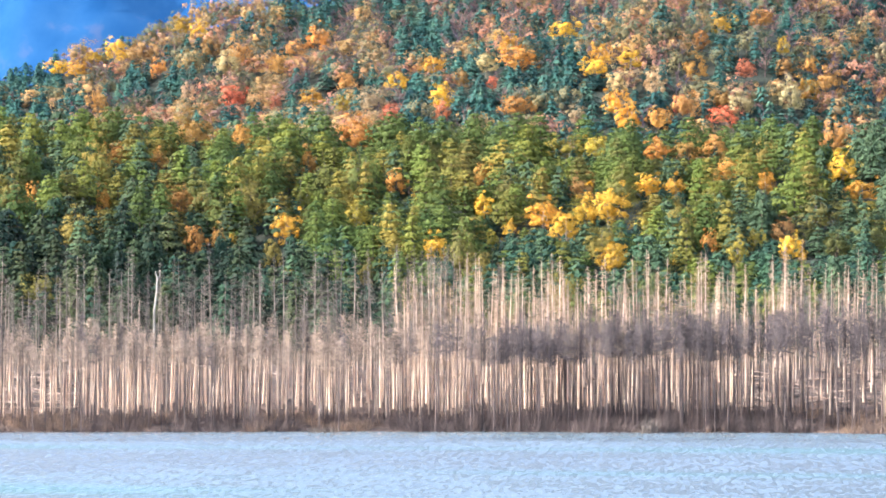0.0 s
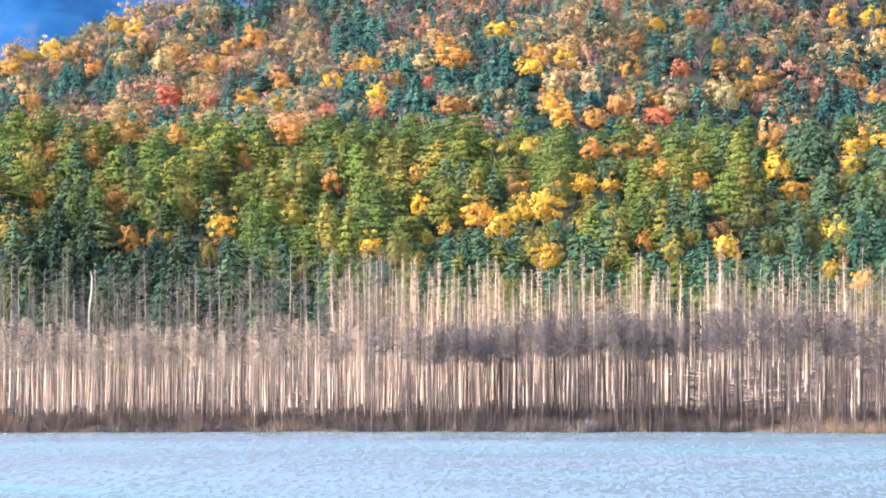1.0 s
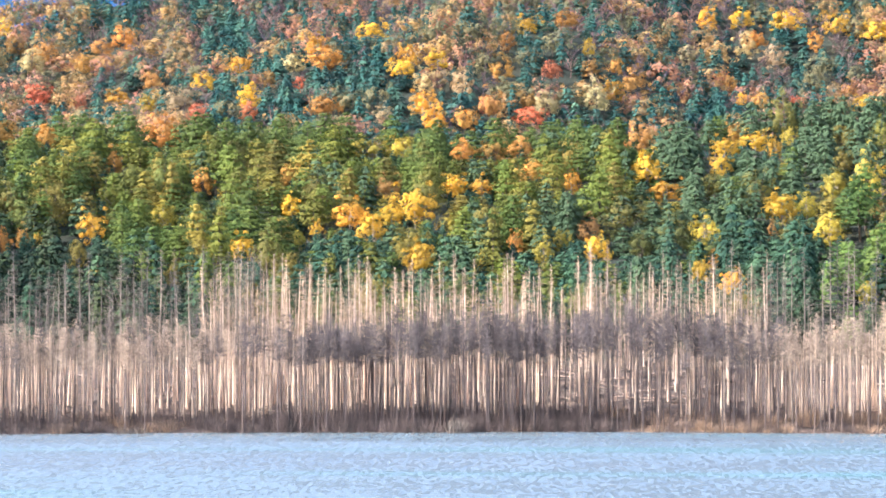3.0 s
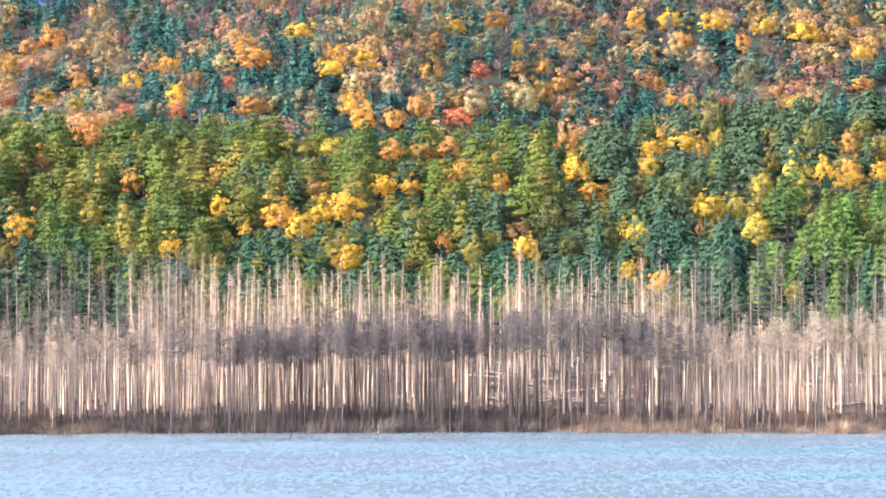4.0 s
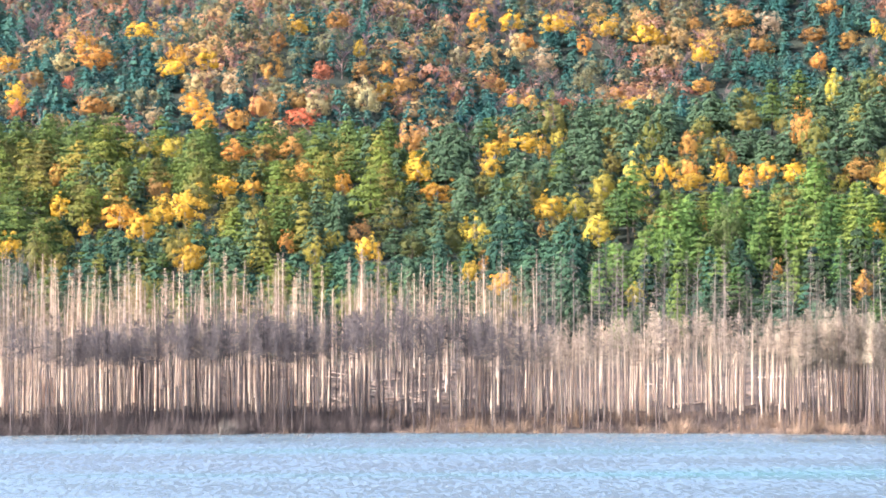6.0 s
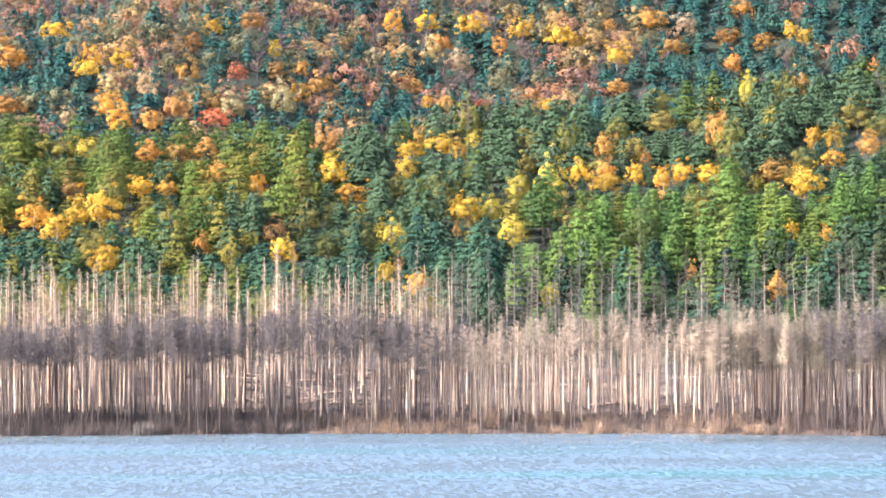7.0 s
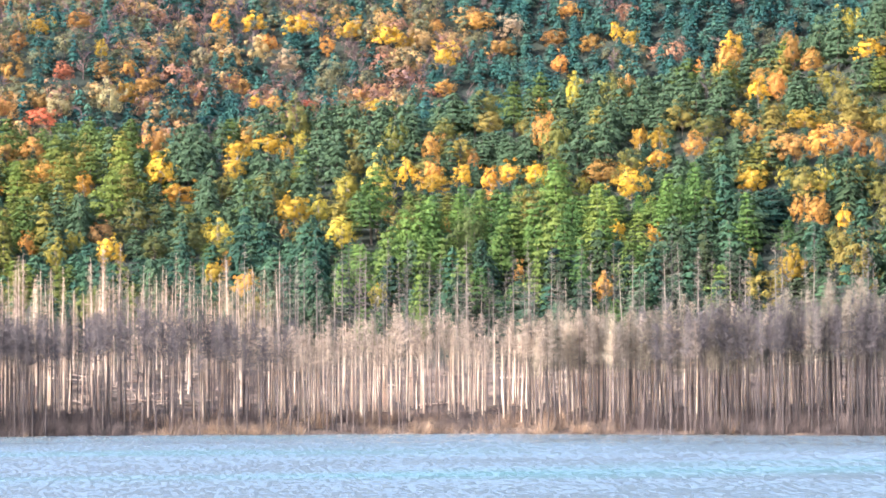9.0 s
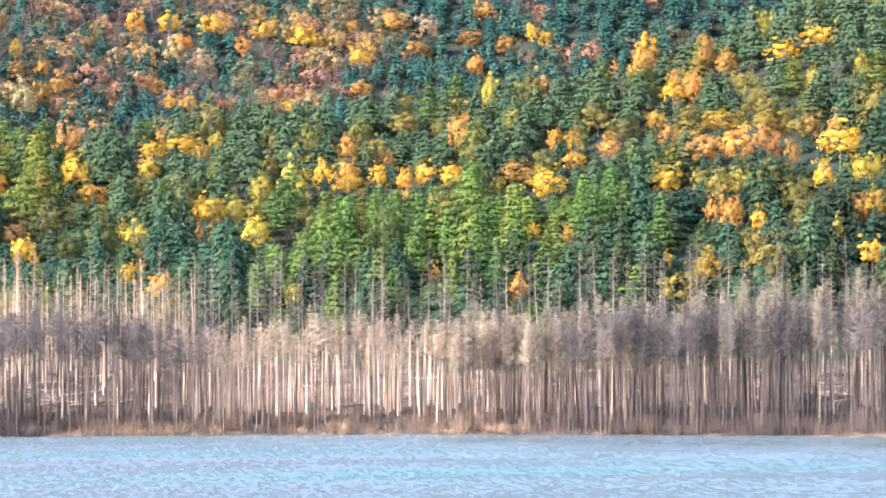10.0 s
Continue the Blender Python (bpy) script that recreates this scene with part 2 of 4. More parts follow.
def conifer(seed, h, w, whorls, limbs, per, start, droop, blunt, long, broad, flat, ragged):
    """Trunk and crown of a larch or fir: whorls of limbs, each a fan of needle sprays, shorter towards the top."""
    rng = np.random.default_rng(seed)
    line = trunk_line(rng, h, 0.02)
    steps = np.linspace(0, 1, 5)
    trunk = tube(line, np.linspace(0.018, 0.002, 5) * h * 0.8, 6)
    centre, along, normal = [], [], []
    lean, lobe = rng.uniform(0, 6.28, 2)
    for i in range(whorls):
        t = min(start + (1 - start) * (i + rng.uniform(-0.35, 0.35)) / whorls, 0.985)
        s = max((t - start) / (1 - start), 0.0)
        reach = w * (1 - s) ** blunt * min(1.0, 0.72 + 2.0 * s) * rng.uniform(0.8, 1.12) + 0.15
        turn = rng.uniform(0, 6.28)
        around = max(5, round(limbs * (0.4 + 0.7 * reach / w)))
        for k in range(around):
            a = turn + 6.283 * k / around + rng.uniform(-0.3, 0.3)
            out = np.array((math.cos(a), math.sin(a), 0.0))
            side = np.array((-out[1], out[0], 0.0))
            r = reach * rng.uniform(0.62, 1.15) * (1 + ragged * math.sin(a + lean) + ragged * math.sin(2 * a + 7 * t + lobe))
            fall = droop + rng.uniform(-0.12, 0.12)
            n = 3 + round(per * r / w)
            q = np.sqrt((np.arange(n) + rng.uniform(0.2, 1.0, n)) / n)[:, None]
            fan = rng.uniform(-1, 1, (n, 1))
            p = np.array((np.interp(t, steps, line[:, 0]), np.interp(t, steps, line[:, 1]), t * h)) + out * r * q
            p = p + side * fan * r * 0.36 * (1.15 - 0.45 * q) + np.array((0, 0, 1.0)) * (0.14 * r * q - fall * r * q * q) + rng.normal(0, 0.09, (n, 3))
            centre.append(p)
            along.append(out + side * fan * 0.9 + np.array((0, 0, -fall)) * q + rng.normal(0, 0.2, (n, 3)))
            normal.append(out * (0.35 + 0.65 * q) + side * fan * 0.3 + np.array((0, 0, flat)) + rng.normal(0, 0.17, (n, 3)))
    centre, along, normal = np.concatenate(centre), np.concatenate(along), np.concatenate(normal)
    n = len(centre)
    return trunk, sprays(rng, centre, along, normal, long * rng.uniform(0.7, 1.4, n), broad * rng.uniform(0.7, 1.3, n))


def broadleaf(seed, h, w, clumps, leaves, size, low=0.3, forked=True):
    """Trunk with limbs, and a rounded crown of leaf clumps of uneven size with gaps between them."""
    rng = np.random.default_rng(seed)
    line = trunk_line(rng, h * 0.8, 0.05)
    sticks = [tube(line, np.linspace(0.014, 0.005, 5) * h, 6)]
    verts = []
    half = np.array((w / 2, w / 2, h * (1 - low) / 2))
    middle = np.array((0, 0, h * (1 + low) / 2))
    lobe = rng.uniform(0, 6.28, 2)
    for i in range(clumps):
        up = 1 - 1.75 * (i + rng.uniform(0, 1)) / clumps
        a = i * 2.4 + rng.uniform(-0.5, 0.5)
        flat = math.sqrt(max(1 - up * up, 0.0))
        d = np.array((flat * math.cos(a), flat * math.sin(a), up))
        bulge = rng.uniform(0.5, 1.0) * (1 + 0.26 * math.sin(2 * a + lobe[0]) + 0.18 * math.sin(3 * a + 4 * up + lobe[1]))
        if rng.random() < 0.14:
            continue
        c = middle + d * half * bulge
        if forked and i % 3 == 0:
            s = line[int(rng.integers(1, 4))]
            sticks.append(tube([s, s * 0.4 + c * 0.6 + np.array((0, 0, -0.3)), c], (0.006 * h, 0.004 * h, 0.0015 * h), 4))
        girth = np.array((1, 1, 0.8)) * w * rng.uniform(0.08, 0.16)
        n = int(leaves * rng.uniform(0.6, 1.3))
        e = unit(rng.normal(size=(n, 3)) + d * 0.8)
        p = c + e * girth * rng.uniform(0.55, 1.12, (n, 1))
        verts.append(sprays(rng, p, rng.normal(size=(n, 3)), e * 0.7 + d * 0.8 + np.array((0, 0, 0.25)) + rng.normal(0, 0.2, (n, 3)), size * rng.uniform(0.8, 1.5, n), size * rng.uniform(0.7, 1.1, n)))
    return join(sticks), join(verts)


def bare_broadleaf(seed, h, w, limbs, count, thick):
    """A leafless tree: rising limbs and a haze of twigs."""
    rng = np.random.default_rng(seed)
    line = trunk_line(rng, h * 0.75, 0.05)
    sticks = [tube(line, np.linspace(0.016, 0.005, 5) * h, 5)]
    base, way, length = [], [], []
    for i in range(limbs):
        a = rng.uniform(0, 6.283)
        s = line[int(rng.integers(1, 5))]
        out = np.array((math.cos(a), math.sin(a), rng.uniform(0.5, 1.6)))
        e = s + out * w * 0.28
        sticks.append(tube([s, (s + e) / 2, e], (0.006 * h, 0.004 * h, 0.002 * h), 4))
        for j in range(count):
            q = rng.uniform(0.3, 1.0)
            base.append(s * (1 - q) + e * q)
            way.append(out + rng.normal(0, 0.7, 3) + np.array((0, 0, 0.3)))
            length.append(w * rng.uniform(0.10, 0.26))
    n = len(base)
    return join(sticks), twigs(rng, np.array(base), np.array(way), np.array(length), thick * rng.uniform(0.6, 1.3, n))


def dead_conifer(seed, h, radius, first, count, reach, thick, rise, stubs):
    """A dead larch: a straight bare pole, broken stubs below and a haze of fine dead twigs above."""
    rng = np.random.default_rng(seed)
    line = trunk_line(rng, h, 0.012, 6)
    pole = tube(line, radius * np.array((1.15, 1.0, 0.85, 0.6, 0.28, 0.06)), 6)
    zs = np.concatenate((rng.uniform(0.15, first, stubs), first + (1 - first) * rng.random(count) ** 0.9))
    zs = np.minimum(zs, 0.99)
    n = len(zs)
    a = rng.uniform(0, 6.283, n)
    s = np.clip((zs - first) / (1 - first), 0, 1)
    out = np.column_stack((np.cos(a), np.sin(a), np.zeros(n)))
    base = np.column_stack([np.interp(zs, np.linspace(0, 1, 6), line[:, i]) for i in range(3)])
    long = reach * np.where(zs < first, 0.4, (1 - s) ** 0.55 * 0.9 + 0.1) * rng.uniform(0.5, 1.15, n)
    way = out + np.column_stack((rng.normal(0, 0.12, n), rng.normal(0, 0.12, n), rng.normal(rise, 0.25, n)))
    pieces = [twigs(rng, base, way, long, thick * rng.uniform(0.7, 1.4, n))]
    # side twigs from the outer half of each branch
    for _ in range(2):
        q = rng.uniform(0.35, 0.95, (n, 1))
        start = base + unit(way) * long[:, None] * q
        pieces.append(twigs(rng, start, way * 0.5 + rng.normal(0, 0.55, (n, 3)) + np.array((0, 0, 0.15)), long * rng.uniform(0.25, 0.5, n), thick * 0.8 * np.ones(n)))
    return pole, join(pieces)


def clump(seed, h, w, count, thick, lean):
    """A tuft of dry stalks that fan out from the ground."""
    rng = np.random.default_rng(seed)
    a, r = rng.uniform(0, 6.283, count), w / 2 * rng.random(count)
    base = np.column_stack((r * np.cos(a), r * np.sin(a), -0.05 * np.ones(count)))
    way = np.column_stack((lean * np.cos(a), lean * np.sin(a), np.ones(count))) + rng.normal(0, lean * 0.6, (count, 3))
    way[:, 2] = np.abs(way[:, 2]) + 0.4
    long = h * rng.uniform(0.45, 1.0, count)
    first = twigs(rng, base, way, long, thick * rng.uniform(0.7, 1.3, count))
    q = rng.uniform(0.3, 0.9, (count, 1))
    second = twigs(rng, base + unit(way) * long[:, None] * q, way + rng.normal(0, 0.6, (count, 3)), long * 0.35, thick * 0.7 * np.ones(count))
    return join((first, second))


# ---- lie of the land ----
EYE_HEIGHT = 12.0
SHORE = 350.0


def bend(value, xs, ys):
    return float(np.interp(value, xs, ys))


def mid_crest(b):
    """Height of the near hill's crest by bearing (radians to the right of straight ahead)."""
    return bend(b, (-0.40, -0.26, -0.06, 0.04, 0.09, 0.16, 0.21, 0.247, 0.27, 0.29, 0.33, 0.45), (44, 45, 44, 45.5, 49.5, 51.5, 54, 59.5, 63.5, 68, 75, 82))


def spur_crest(b):
    """Height of the wooded spur that stands out before the far hill."""
    return bend(b, (-0.21, -0.18, -0.153, -0.127, -0.11, -0.084, -0.05, 0.0, 0.017, 0.034, 0.048, 0.068, 0.10, 0.20, 0.45), (65, 70, 78, 86, 90, 97, 105, 108, 104, 96, 88, 82, 79, 75, 69))


def far_crest(b):
    """Height of the far hill's crest by bearing."""
    return bend(b, (-0.45, -0.33, -0.29, -0.262, -0.236, -0.222, -0.2, -0.179, -0.10, 0.0, 0.20, 0.45), (92, 96, 101, 106, 115, 120, 132, 138, 152, 158, 162, 167))


def shore_at(x):
    """The shoreline's distance from the eye, by x at about that distance; the bay bends towards the viewer at both ends."""
    return SHORE - 2.0 - 9.0 * min(abs(x) / 100, 1.5) ** 2 + 1.2 * math.sin(x * 0.045) + 0.7 * math.sin(x * 0.13 + 1.0)


def ground_z(x, y):
    b = math.atan2(x, max(y, 60.0))
    if y < 60:
        return bend(y, (-400, -40, 0, 30, 60), (40, 13, 10.3, -0.5, -2))
    s = math.hypot(x, y) - shore_at(SHORE * math.sin(b))
    mc, sc, fc = mid_crest(b), spur_crest(b), far_crest(b)
    z = bend(s, (-290, -40, -4, 0, 10, 40, 60, 190, 235, 400, 530, 590, 760, 900, 1400, 4700),
             (-2, -2, -0.5, -0.05, 1.6, 6.8, 8.6, mc, mc - 6, 44, sc, sc - 7, fc, fc - 35, 40, 60))
    if s > 8:
        z += 0.5 * noise.noise((x * 0.05, y * 0.05, 0.0)) + min(s, 300) / 150 * noise.noise((x * 0.012, y * 0.012, 4.0))
    return z


def ground():
    xs = np.concatenate((np.linspace(-3000, -420, 12), np.arange(-400, 401, 8.0), np.linspace(420, 3000, 12)))
    ys = np.concatenate((np.linspace(-400, 40, 12), np.arange(60, 320, 20.0), np.arange(325, 640, 5.0), np.arange(650, 1200, 10.0), np.linspace(1210, 4900, 30)))
    verts = [(x, y, ground_z(x, y)) for y in ys for x in xs]
    n = len(xs)
    tris = []
    for j in range(len(ys) - 1):
        for i in range(n - 1):
            p = j * n + i
            tris += [(p, p + 1, p + n + 1), (p, p + n + 1, p + n)]
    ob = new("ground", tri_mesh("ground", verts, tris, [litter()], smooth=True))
    tagged(ob, "brown leaf-strewn forest floor rising from a lake shore", "ground", kind="structure")


def lake():
    xs, ys = np.linspace(-2500, 2500, 26), np.linspace(20, 372, 12)
    verts = [(x, y, 0.0) for y in ys for x in xs]
    n = len(xs)
    tris = []
    for j in range(len(ys) - 1):
        for i in range(n - 1):
            p = j * n + i
            tris += [(p, p + 1, p + n + 1), (p, p + n + 1, p + n)]
    ob = new("water", tri_mesh("water", verts, tris, [lake_water()]))
    tagged(ob, "wind-rippled pale blue lake water with turquoise bands", "water", kind="structure")


def blue_mountain():
    xs, ss = np.linspace(-2600, 1800, 120), np.linspace(0, 1, 40)
    verts = []
    for s in ss:
        for x in xs:
            top = 950 + 260 * noise.noise((x * 0.0009, 7.0, 0.0)) + 90 * noise.noise((x * 0.003, 3.0, 0.0))
            z = top * s + 70 * s * noise.noise((x * 0.004, s * 2.5, 9.0)) + 14 * noise.noise((x * 0.03, s * 22, 2.0)) - 20
            y = 3700 + 900 * s + 160 * noise.noise((x * 0.0035, s * 1.2, 5.0)) + 40 * noise.noise((x * 0.02, s * 9, 1.0))
            verts.append((x, y, z))
    n = len(xs)
    tris = []
    for j in range(len(ss) - 1):
        for i in range(n - 1):
            p = j * n + i
            tris += [(p, p + 1, p + n + 1), (p, p + n + 1, p + n)]
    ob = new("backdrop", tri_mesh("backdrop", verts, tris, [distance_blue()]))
    tagged(ob, "distant wooded mountain behind the hills, its blue haze painted on", "mountain", kind="structure")


ground()
lake()
blue_mountain()

# ---- trees that stand out by their colour: x, y, crown width, height ----
GOLD_BIRCHES = [
    (-75.9, 458.8, 4.5, 7.7), (-84.3, 455.3, 1.5, 4.2), (-58.8, 493.5, 1.6, 4.3), (-50.4, 452.2, 4.2, 6.8), (-45.2, 482.9, 3.5, 6.6), (-39.9, 472.3, 2.1, 4.9),
    (-34.3, 474.8, 6.0, 7.9), (-30.1, 469.0, 4.6, 7.7), (-27.4, 480.2, 4.4, 7.1), (-23.3, 478.4, 7.5, 9.4), (-21.0, 447.5, 5.1, 8.0), (-17.1, 503.7, 5.1, 6.0),
    (-12.5, 502.8, 3.7, 6.0), (3.6, 508.0, 3.7, 6.0), (17.3, 508.7, 5.8, 9.1), (20.3, 497.6, 6.2, 6.2), (7.3, 455.9, 4.2, 7.4), (-11.3, 452.9, 1.5, 4.2),
]
LEMON_BIRCHES = [
    (-77.6, 483.8, 3.6, 6.0), (-66.3, 474.4, 5.4, 6.5), (-41.9, 462.1, 2.6, 5.5), (-1.3, 457.0, 3.3, 6.0), (1.5, 465.0, 3.0, 6.0), (-17.1, 475.7, 2.3, 5.2),
    (-34.3, 534.9, 6.5, 6.0), (-28.9, 535.2, 5.4, 6.5),
]
ORANGE_MAPLES = [
    (-86.6, 454.8, 2.1, 4.9), (-88.9, 447.3, 3.7, 6.2), (-123.2, 475.3, 2.6, 5.5), (-110.6, 474.3, 2.8, 5.7), (-96.7, 474.2, 4.7, 7.2), (-107.4, 505.7, 3.8, 6.1),
    (-103.9, 522.8, 6.7, 9.0), (-95.7, 525.4, 4.5, 7.0), (-74.0, 529.9, 6.7, 9.2), (6.2, 472.0, 4.4, 6.0), (-3.5, 516.0, 4.8, 6.1), (-6.0, 464.0, 2.6, 5.5),
    (-29.1, 500.2, 4.9, 6.0), (-48.0, 506.7, 3.7, 6.0), (-17.0, 532.7, 5.4, 6.0), (-11.1, 533.9, 5.0, 6.0), (-5.8, 536.0, 5.0, 6.0), (17.2, 538.7, 5.4, 8.4),
    (-80.3, 510.7, 3.6, 6.6), (-116.0, 508.9, 3.8, 6.0), (-62.8, 501.1, 4.1, 6.0),
]
OLIVE_OAKS = [
    (12.5, 478.8, 6.8, 7.1), (14.7, 460.8, 4.7, 6.0), (-75.5, 442.6, 3.6, 6.7), (-59.3, 437.0, 2.7, 5.6), (52.4, 504.3, 3.3, 6.3), (113.6, 485.9, 6.0, 6.0),
    (111.8, 498.6, 5.2, 6.1), (133.5, 463.1, 8.2, 6.0), (85.8, 517.9, 2.8, 5.7), (137.0, 454.8, 4.8, 6.0), (80.4, 524.9, 6.4, 6.0), (71.5, 523.1, 5.3, 6.0),
]
GOLD_BIRCHES_EAST = [
    (32.4, 527.0, 5.5, 6.0), (30.9, 511.1, 4.1, 6.7), (38.4, 528.6, 6.0, 6.0), (41.1, 518.4, 3.2, 6.1), (38.6, 472.4, 6.3, 7.9), (60.5, 494.3, 3.6, 6.7),
    (64.3, 486.8, 6.1, 6.0), (70.0, 490.0, 3.2, 6.2), (74.3, 485.3, 3.6, 6.0), (78.1, 486.8, 4.2, 6.0), (82.2, 484.1, 4.6, 6.0), (95.5, 465.3, 5.9, 8.2),
    (103.0, 478.0, 4.0, 6.0), (102.8, 493.4, 3.1, 6.0), (105.7, 489.7, 4.3, 6.0), (112.9, 452.1, 4.9, 6.9), (127.8, 473.1, 6.1, 6.0), (145.1, 492.1, 5.4, 6.0),
    (139.1, 439.5, 8.2, 7.7),
]
GOLD_BIRCHES_CREST = [
    (104.9, 419.1, 1.9, 4.7), (108.2, 408.9, 4.8, 7.8), (131.4, 400.0, 3.9, 6.0), (137.2, 414.9, 3.7, 6.8), (133.8, 431.7, 4.0, 6.0), (119.4, 484.5, 4.0, 6.0),
    (89.0, 445.2, 2.4, 5.2), (93.8, 440.1, 2.4, 5.2), (120.9, 424.1, 2.7, 5.6), (28.0, 434.1, 4.4, 6.0), (126.0, 498.3, 4.8, 6.0), (151.4, 490.1, 6.2, 6.1),
    (23.6, 441.4, 3.2, 6.0),
]
LEMON_BIRCHES_EAST = [
    (44.6, 527.1, 2.8, 5.7), (25.5, 467.3, 4.7, 6.0), (49.1, 486.5, 4.9, 6.7), (45.3, 458.8, 5.2, 6.8), (43.1, 475.0, 3.9, 6.0), (89.0, 474.7, 2.1, 5.0),
    (118.3, 450.7, 2.4, 5.3), (122.8, 442.3, 3.9, 6.0), (139.5, 428.9, 4.2, 6.0), (135.3, 485.5, 2.0, 4.8), (145.0, 474.3, 2.0, 4.8), (152.5, 468.8, 3.2, 6.0),
    (47.6, 424.3, 2.8, 5.7), (130.3, 412.9, 1.9, 4.7), (141.6, 428.2, 2.7, 5.6),
]
ORANGE_MAPLES_EAST = [
    (35.2, 536.8, 3.5, 6.5), (73.4, 499.6, 2.4, 5.3), (36.6, 465.6, 1.7, 4.5), (25.7, 447.3, 2.0, 4.8), (54.8, 471.8, 2.1, 4.9), (63.1, 461.7, 1.5, 4.2),
    (70.7, 432.3, 1.9, 4.7), (92.9, 478.1, 7.7, 6.0), (109.6, 479.6, 4.2, 6.0), (122.3, 460.0, 6.0, 7.4), (126.5, 456.8, 5.7, 7.3), (131.1, 455.5, 5.4, 6.0),
    (131.3, 451.3, 2.5, 5.3), (133.1, 446.6, 2.4, 5.3), (119.2, 475.3, 3.6, 6.1), (117.7, 429.1, 4.1, 7.3), (134.8, 415.7, 3.2, 6.0), (81.3, 417.2, 3.3, 6.0),
    (128.8, 506.9, 3.8, 6.0), (137.3, 502.6, 4.4, 6.0), (138.6, 453.3, 3.4, 6.0), (141.0, 448.4, 3.0, 6.0), (67.2, 510.6, 3.7, 6.7), (115.9, 433.8, 2.7, 5.6),
]
FAR_GOLD = [
    (-241.4, 1058.8, 9.2, 13.1), (-218.0, 1069.0, 9.7, 10.4), (-210.8, 1064.3, 7.5, 8.4), (-265.4, 1061.3, 8.8, 9.1), (-255.7, 1053.4, 8.8, 8.4), (-252.4, 1067.6, 9.3, 8.5),
    (-108.8, 868.2, 7.4, 8.0), (-124.3, 858.0, 5.3, 8.5), (-150.9, 966.3, 9.9, 8.0), (-109.2, 974.9, 8.3, 9.3), (-91.0, 835.1, 6.8, 10.3), (-73.6, 870.9, 8.1, 10.4),
    (-63.9, 995.9, 11.3, 9.5), (-43.9, 848.9, 6.9, 9.1), (-45.0, 840.8, 8.2, 8.0), (-34.6, 845.3, 7.9, 8.0), (-37.1, 807.1, 7.2, 10.6), (-33.4, 795.3, 8.0, 10.4),
    (18.2, 824.8, 7.0, 10.6), (11.3, 858.9, 4.5, 7.7), (-7.7, 871.0, 7.4, 8.0),
]
FAR_GOLD_EAST = [
    (117.4, 1014.2, 10.3, 11.5), (123.8, 1012.5, 6.6, 8.5), (136.1, 995.7, 9.3, 11.9), (58.8, 870.0, 3.5, 6.6), (96.9, 872.6, 6.4, 8.0), (201.0, 1005.1, 5.4, 8.0),
    (204.9, 998.2, 5.4, 8.7), (237.9, 977.5, 8.5, 12.0), (104.0, 1020.7, 10.4, 12.2), (69.7, 1031.7, 8.8, 9.8), (86.0, 1027.4, 10.8, 11.6), (57.0, 1027.4, 8.3, 11.0),
]
FAR_ORANGE = [
    (-218.1, 1027.1, 6.8, 10.0), (-169.4, 1004.8, 7.4, 10.9), (-165.9, 1021.6, 9.6, 9.8), (-158.0, 1024.9, 8.8, 12.3), (-140.4, 976.0, 7.2, 9.4), (-86.8, 852.6, 4.8, 8.1),
    (-69.8, 857.2, 12.5, 10.2), (-66.3, 814.3, 9.2, 10.2), (-24.6, 794.6, 6.7, 10.3), (-17.6, 802.8, 8.4, 11.5), (-6.4, 812.0, 5.9, 8.0), (-13.6, 857.9, 5.5, 8.9),
    (-14.9, 833.9, 7.8, 9.9), (19.6, 850.8, 4.5, 7.6), (12.2, 841.9, 6.8, 8.0), (25.1, 837.6, 8.8, 10.5), (-186.8, 1020.0, 10.5, 12.3), (-199.7, 1031.9, 9.3, 12.5),
    (-229.3, 1049.2, 8.7, 11.5), (4.5, 878.0, 8.9, 8.0), (-234.8, 997.7, 7.5, 11.1),
]
FAR_ORANGE_EAST = [
    (94.8, 1010.6, 6.6, 9.6), (73.3, 1010.3, 7.4, 10.8), (152.1, 1020.7, 12.5, 12.3), (157.6, 1001.7, 10.7, 9.6), (136.9, 1024.9, 5.4, 8.0), (64.6, 865.6, 6.3, 8.0),
    (103.0, 971.6, 6.3, 8.7), (176.1, 983.4, 6.5, 9.9), (189.8, 996.1, 8.6, 9.6), (223.4, 968.6, 4.4, 7.6), (237.4, 975.5, 8.5, 8.0), (178.0, 1005.4, 9.5, 9.1),
    (187.2, 1027.1, 8.4, 9.3), (61.9, 975.0, 5.1, 8.4), (133.1, 973.9, 7.9, 8.0),
]
FAR_SCARLET = [
    (-181.2, 978.4, 9.2, 11.8), (-89.6, 822.1, 5.3, 8.6), (-6.3, 801.0, 8.4, 8.0), (-105.6, 829.3, 6.1, 8.9), (0.1, 835.0, 5.4, 8.0), (-76.6, 845.5, 3.4, 6.4),
    (-164.4, 969.2, 4.8, 8.0), (-18.5, 808.8, 4.9, 8.0), (75.6, 871.7, 3.5, 6.6), (59.1, 977.2, 4.7, 8.0),
]
FAR_PALE = [
    (-201.2, 996.9, 5.8, 9.1), (-1.5, 806.0, 7.5, 10.1), (13.1, 813.9, 8.6, 12.3), (-112.1, 839.5, 10.3, 12.6), (-48.2, 801.6, 5.2, 8.0), (-37.1, 825.2, 6.7, 9.8),
    (-80.1, 864.3, 7.0, 8.0), (-189.2, 1010.4, 9.6, 13.5), (-26.3, 822.6, 7.3, 10.8), (48.0, 989.8, 7.2, 10.8), (79.1, 993.9, 8.1, 11.8), (69.9, 1004.6, 8.1, 11.9),
    (164.0, 1015.8, 8.3, 12.1),
]

# ---- one shape for each kind and variant ----
SHAPES = {}


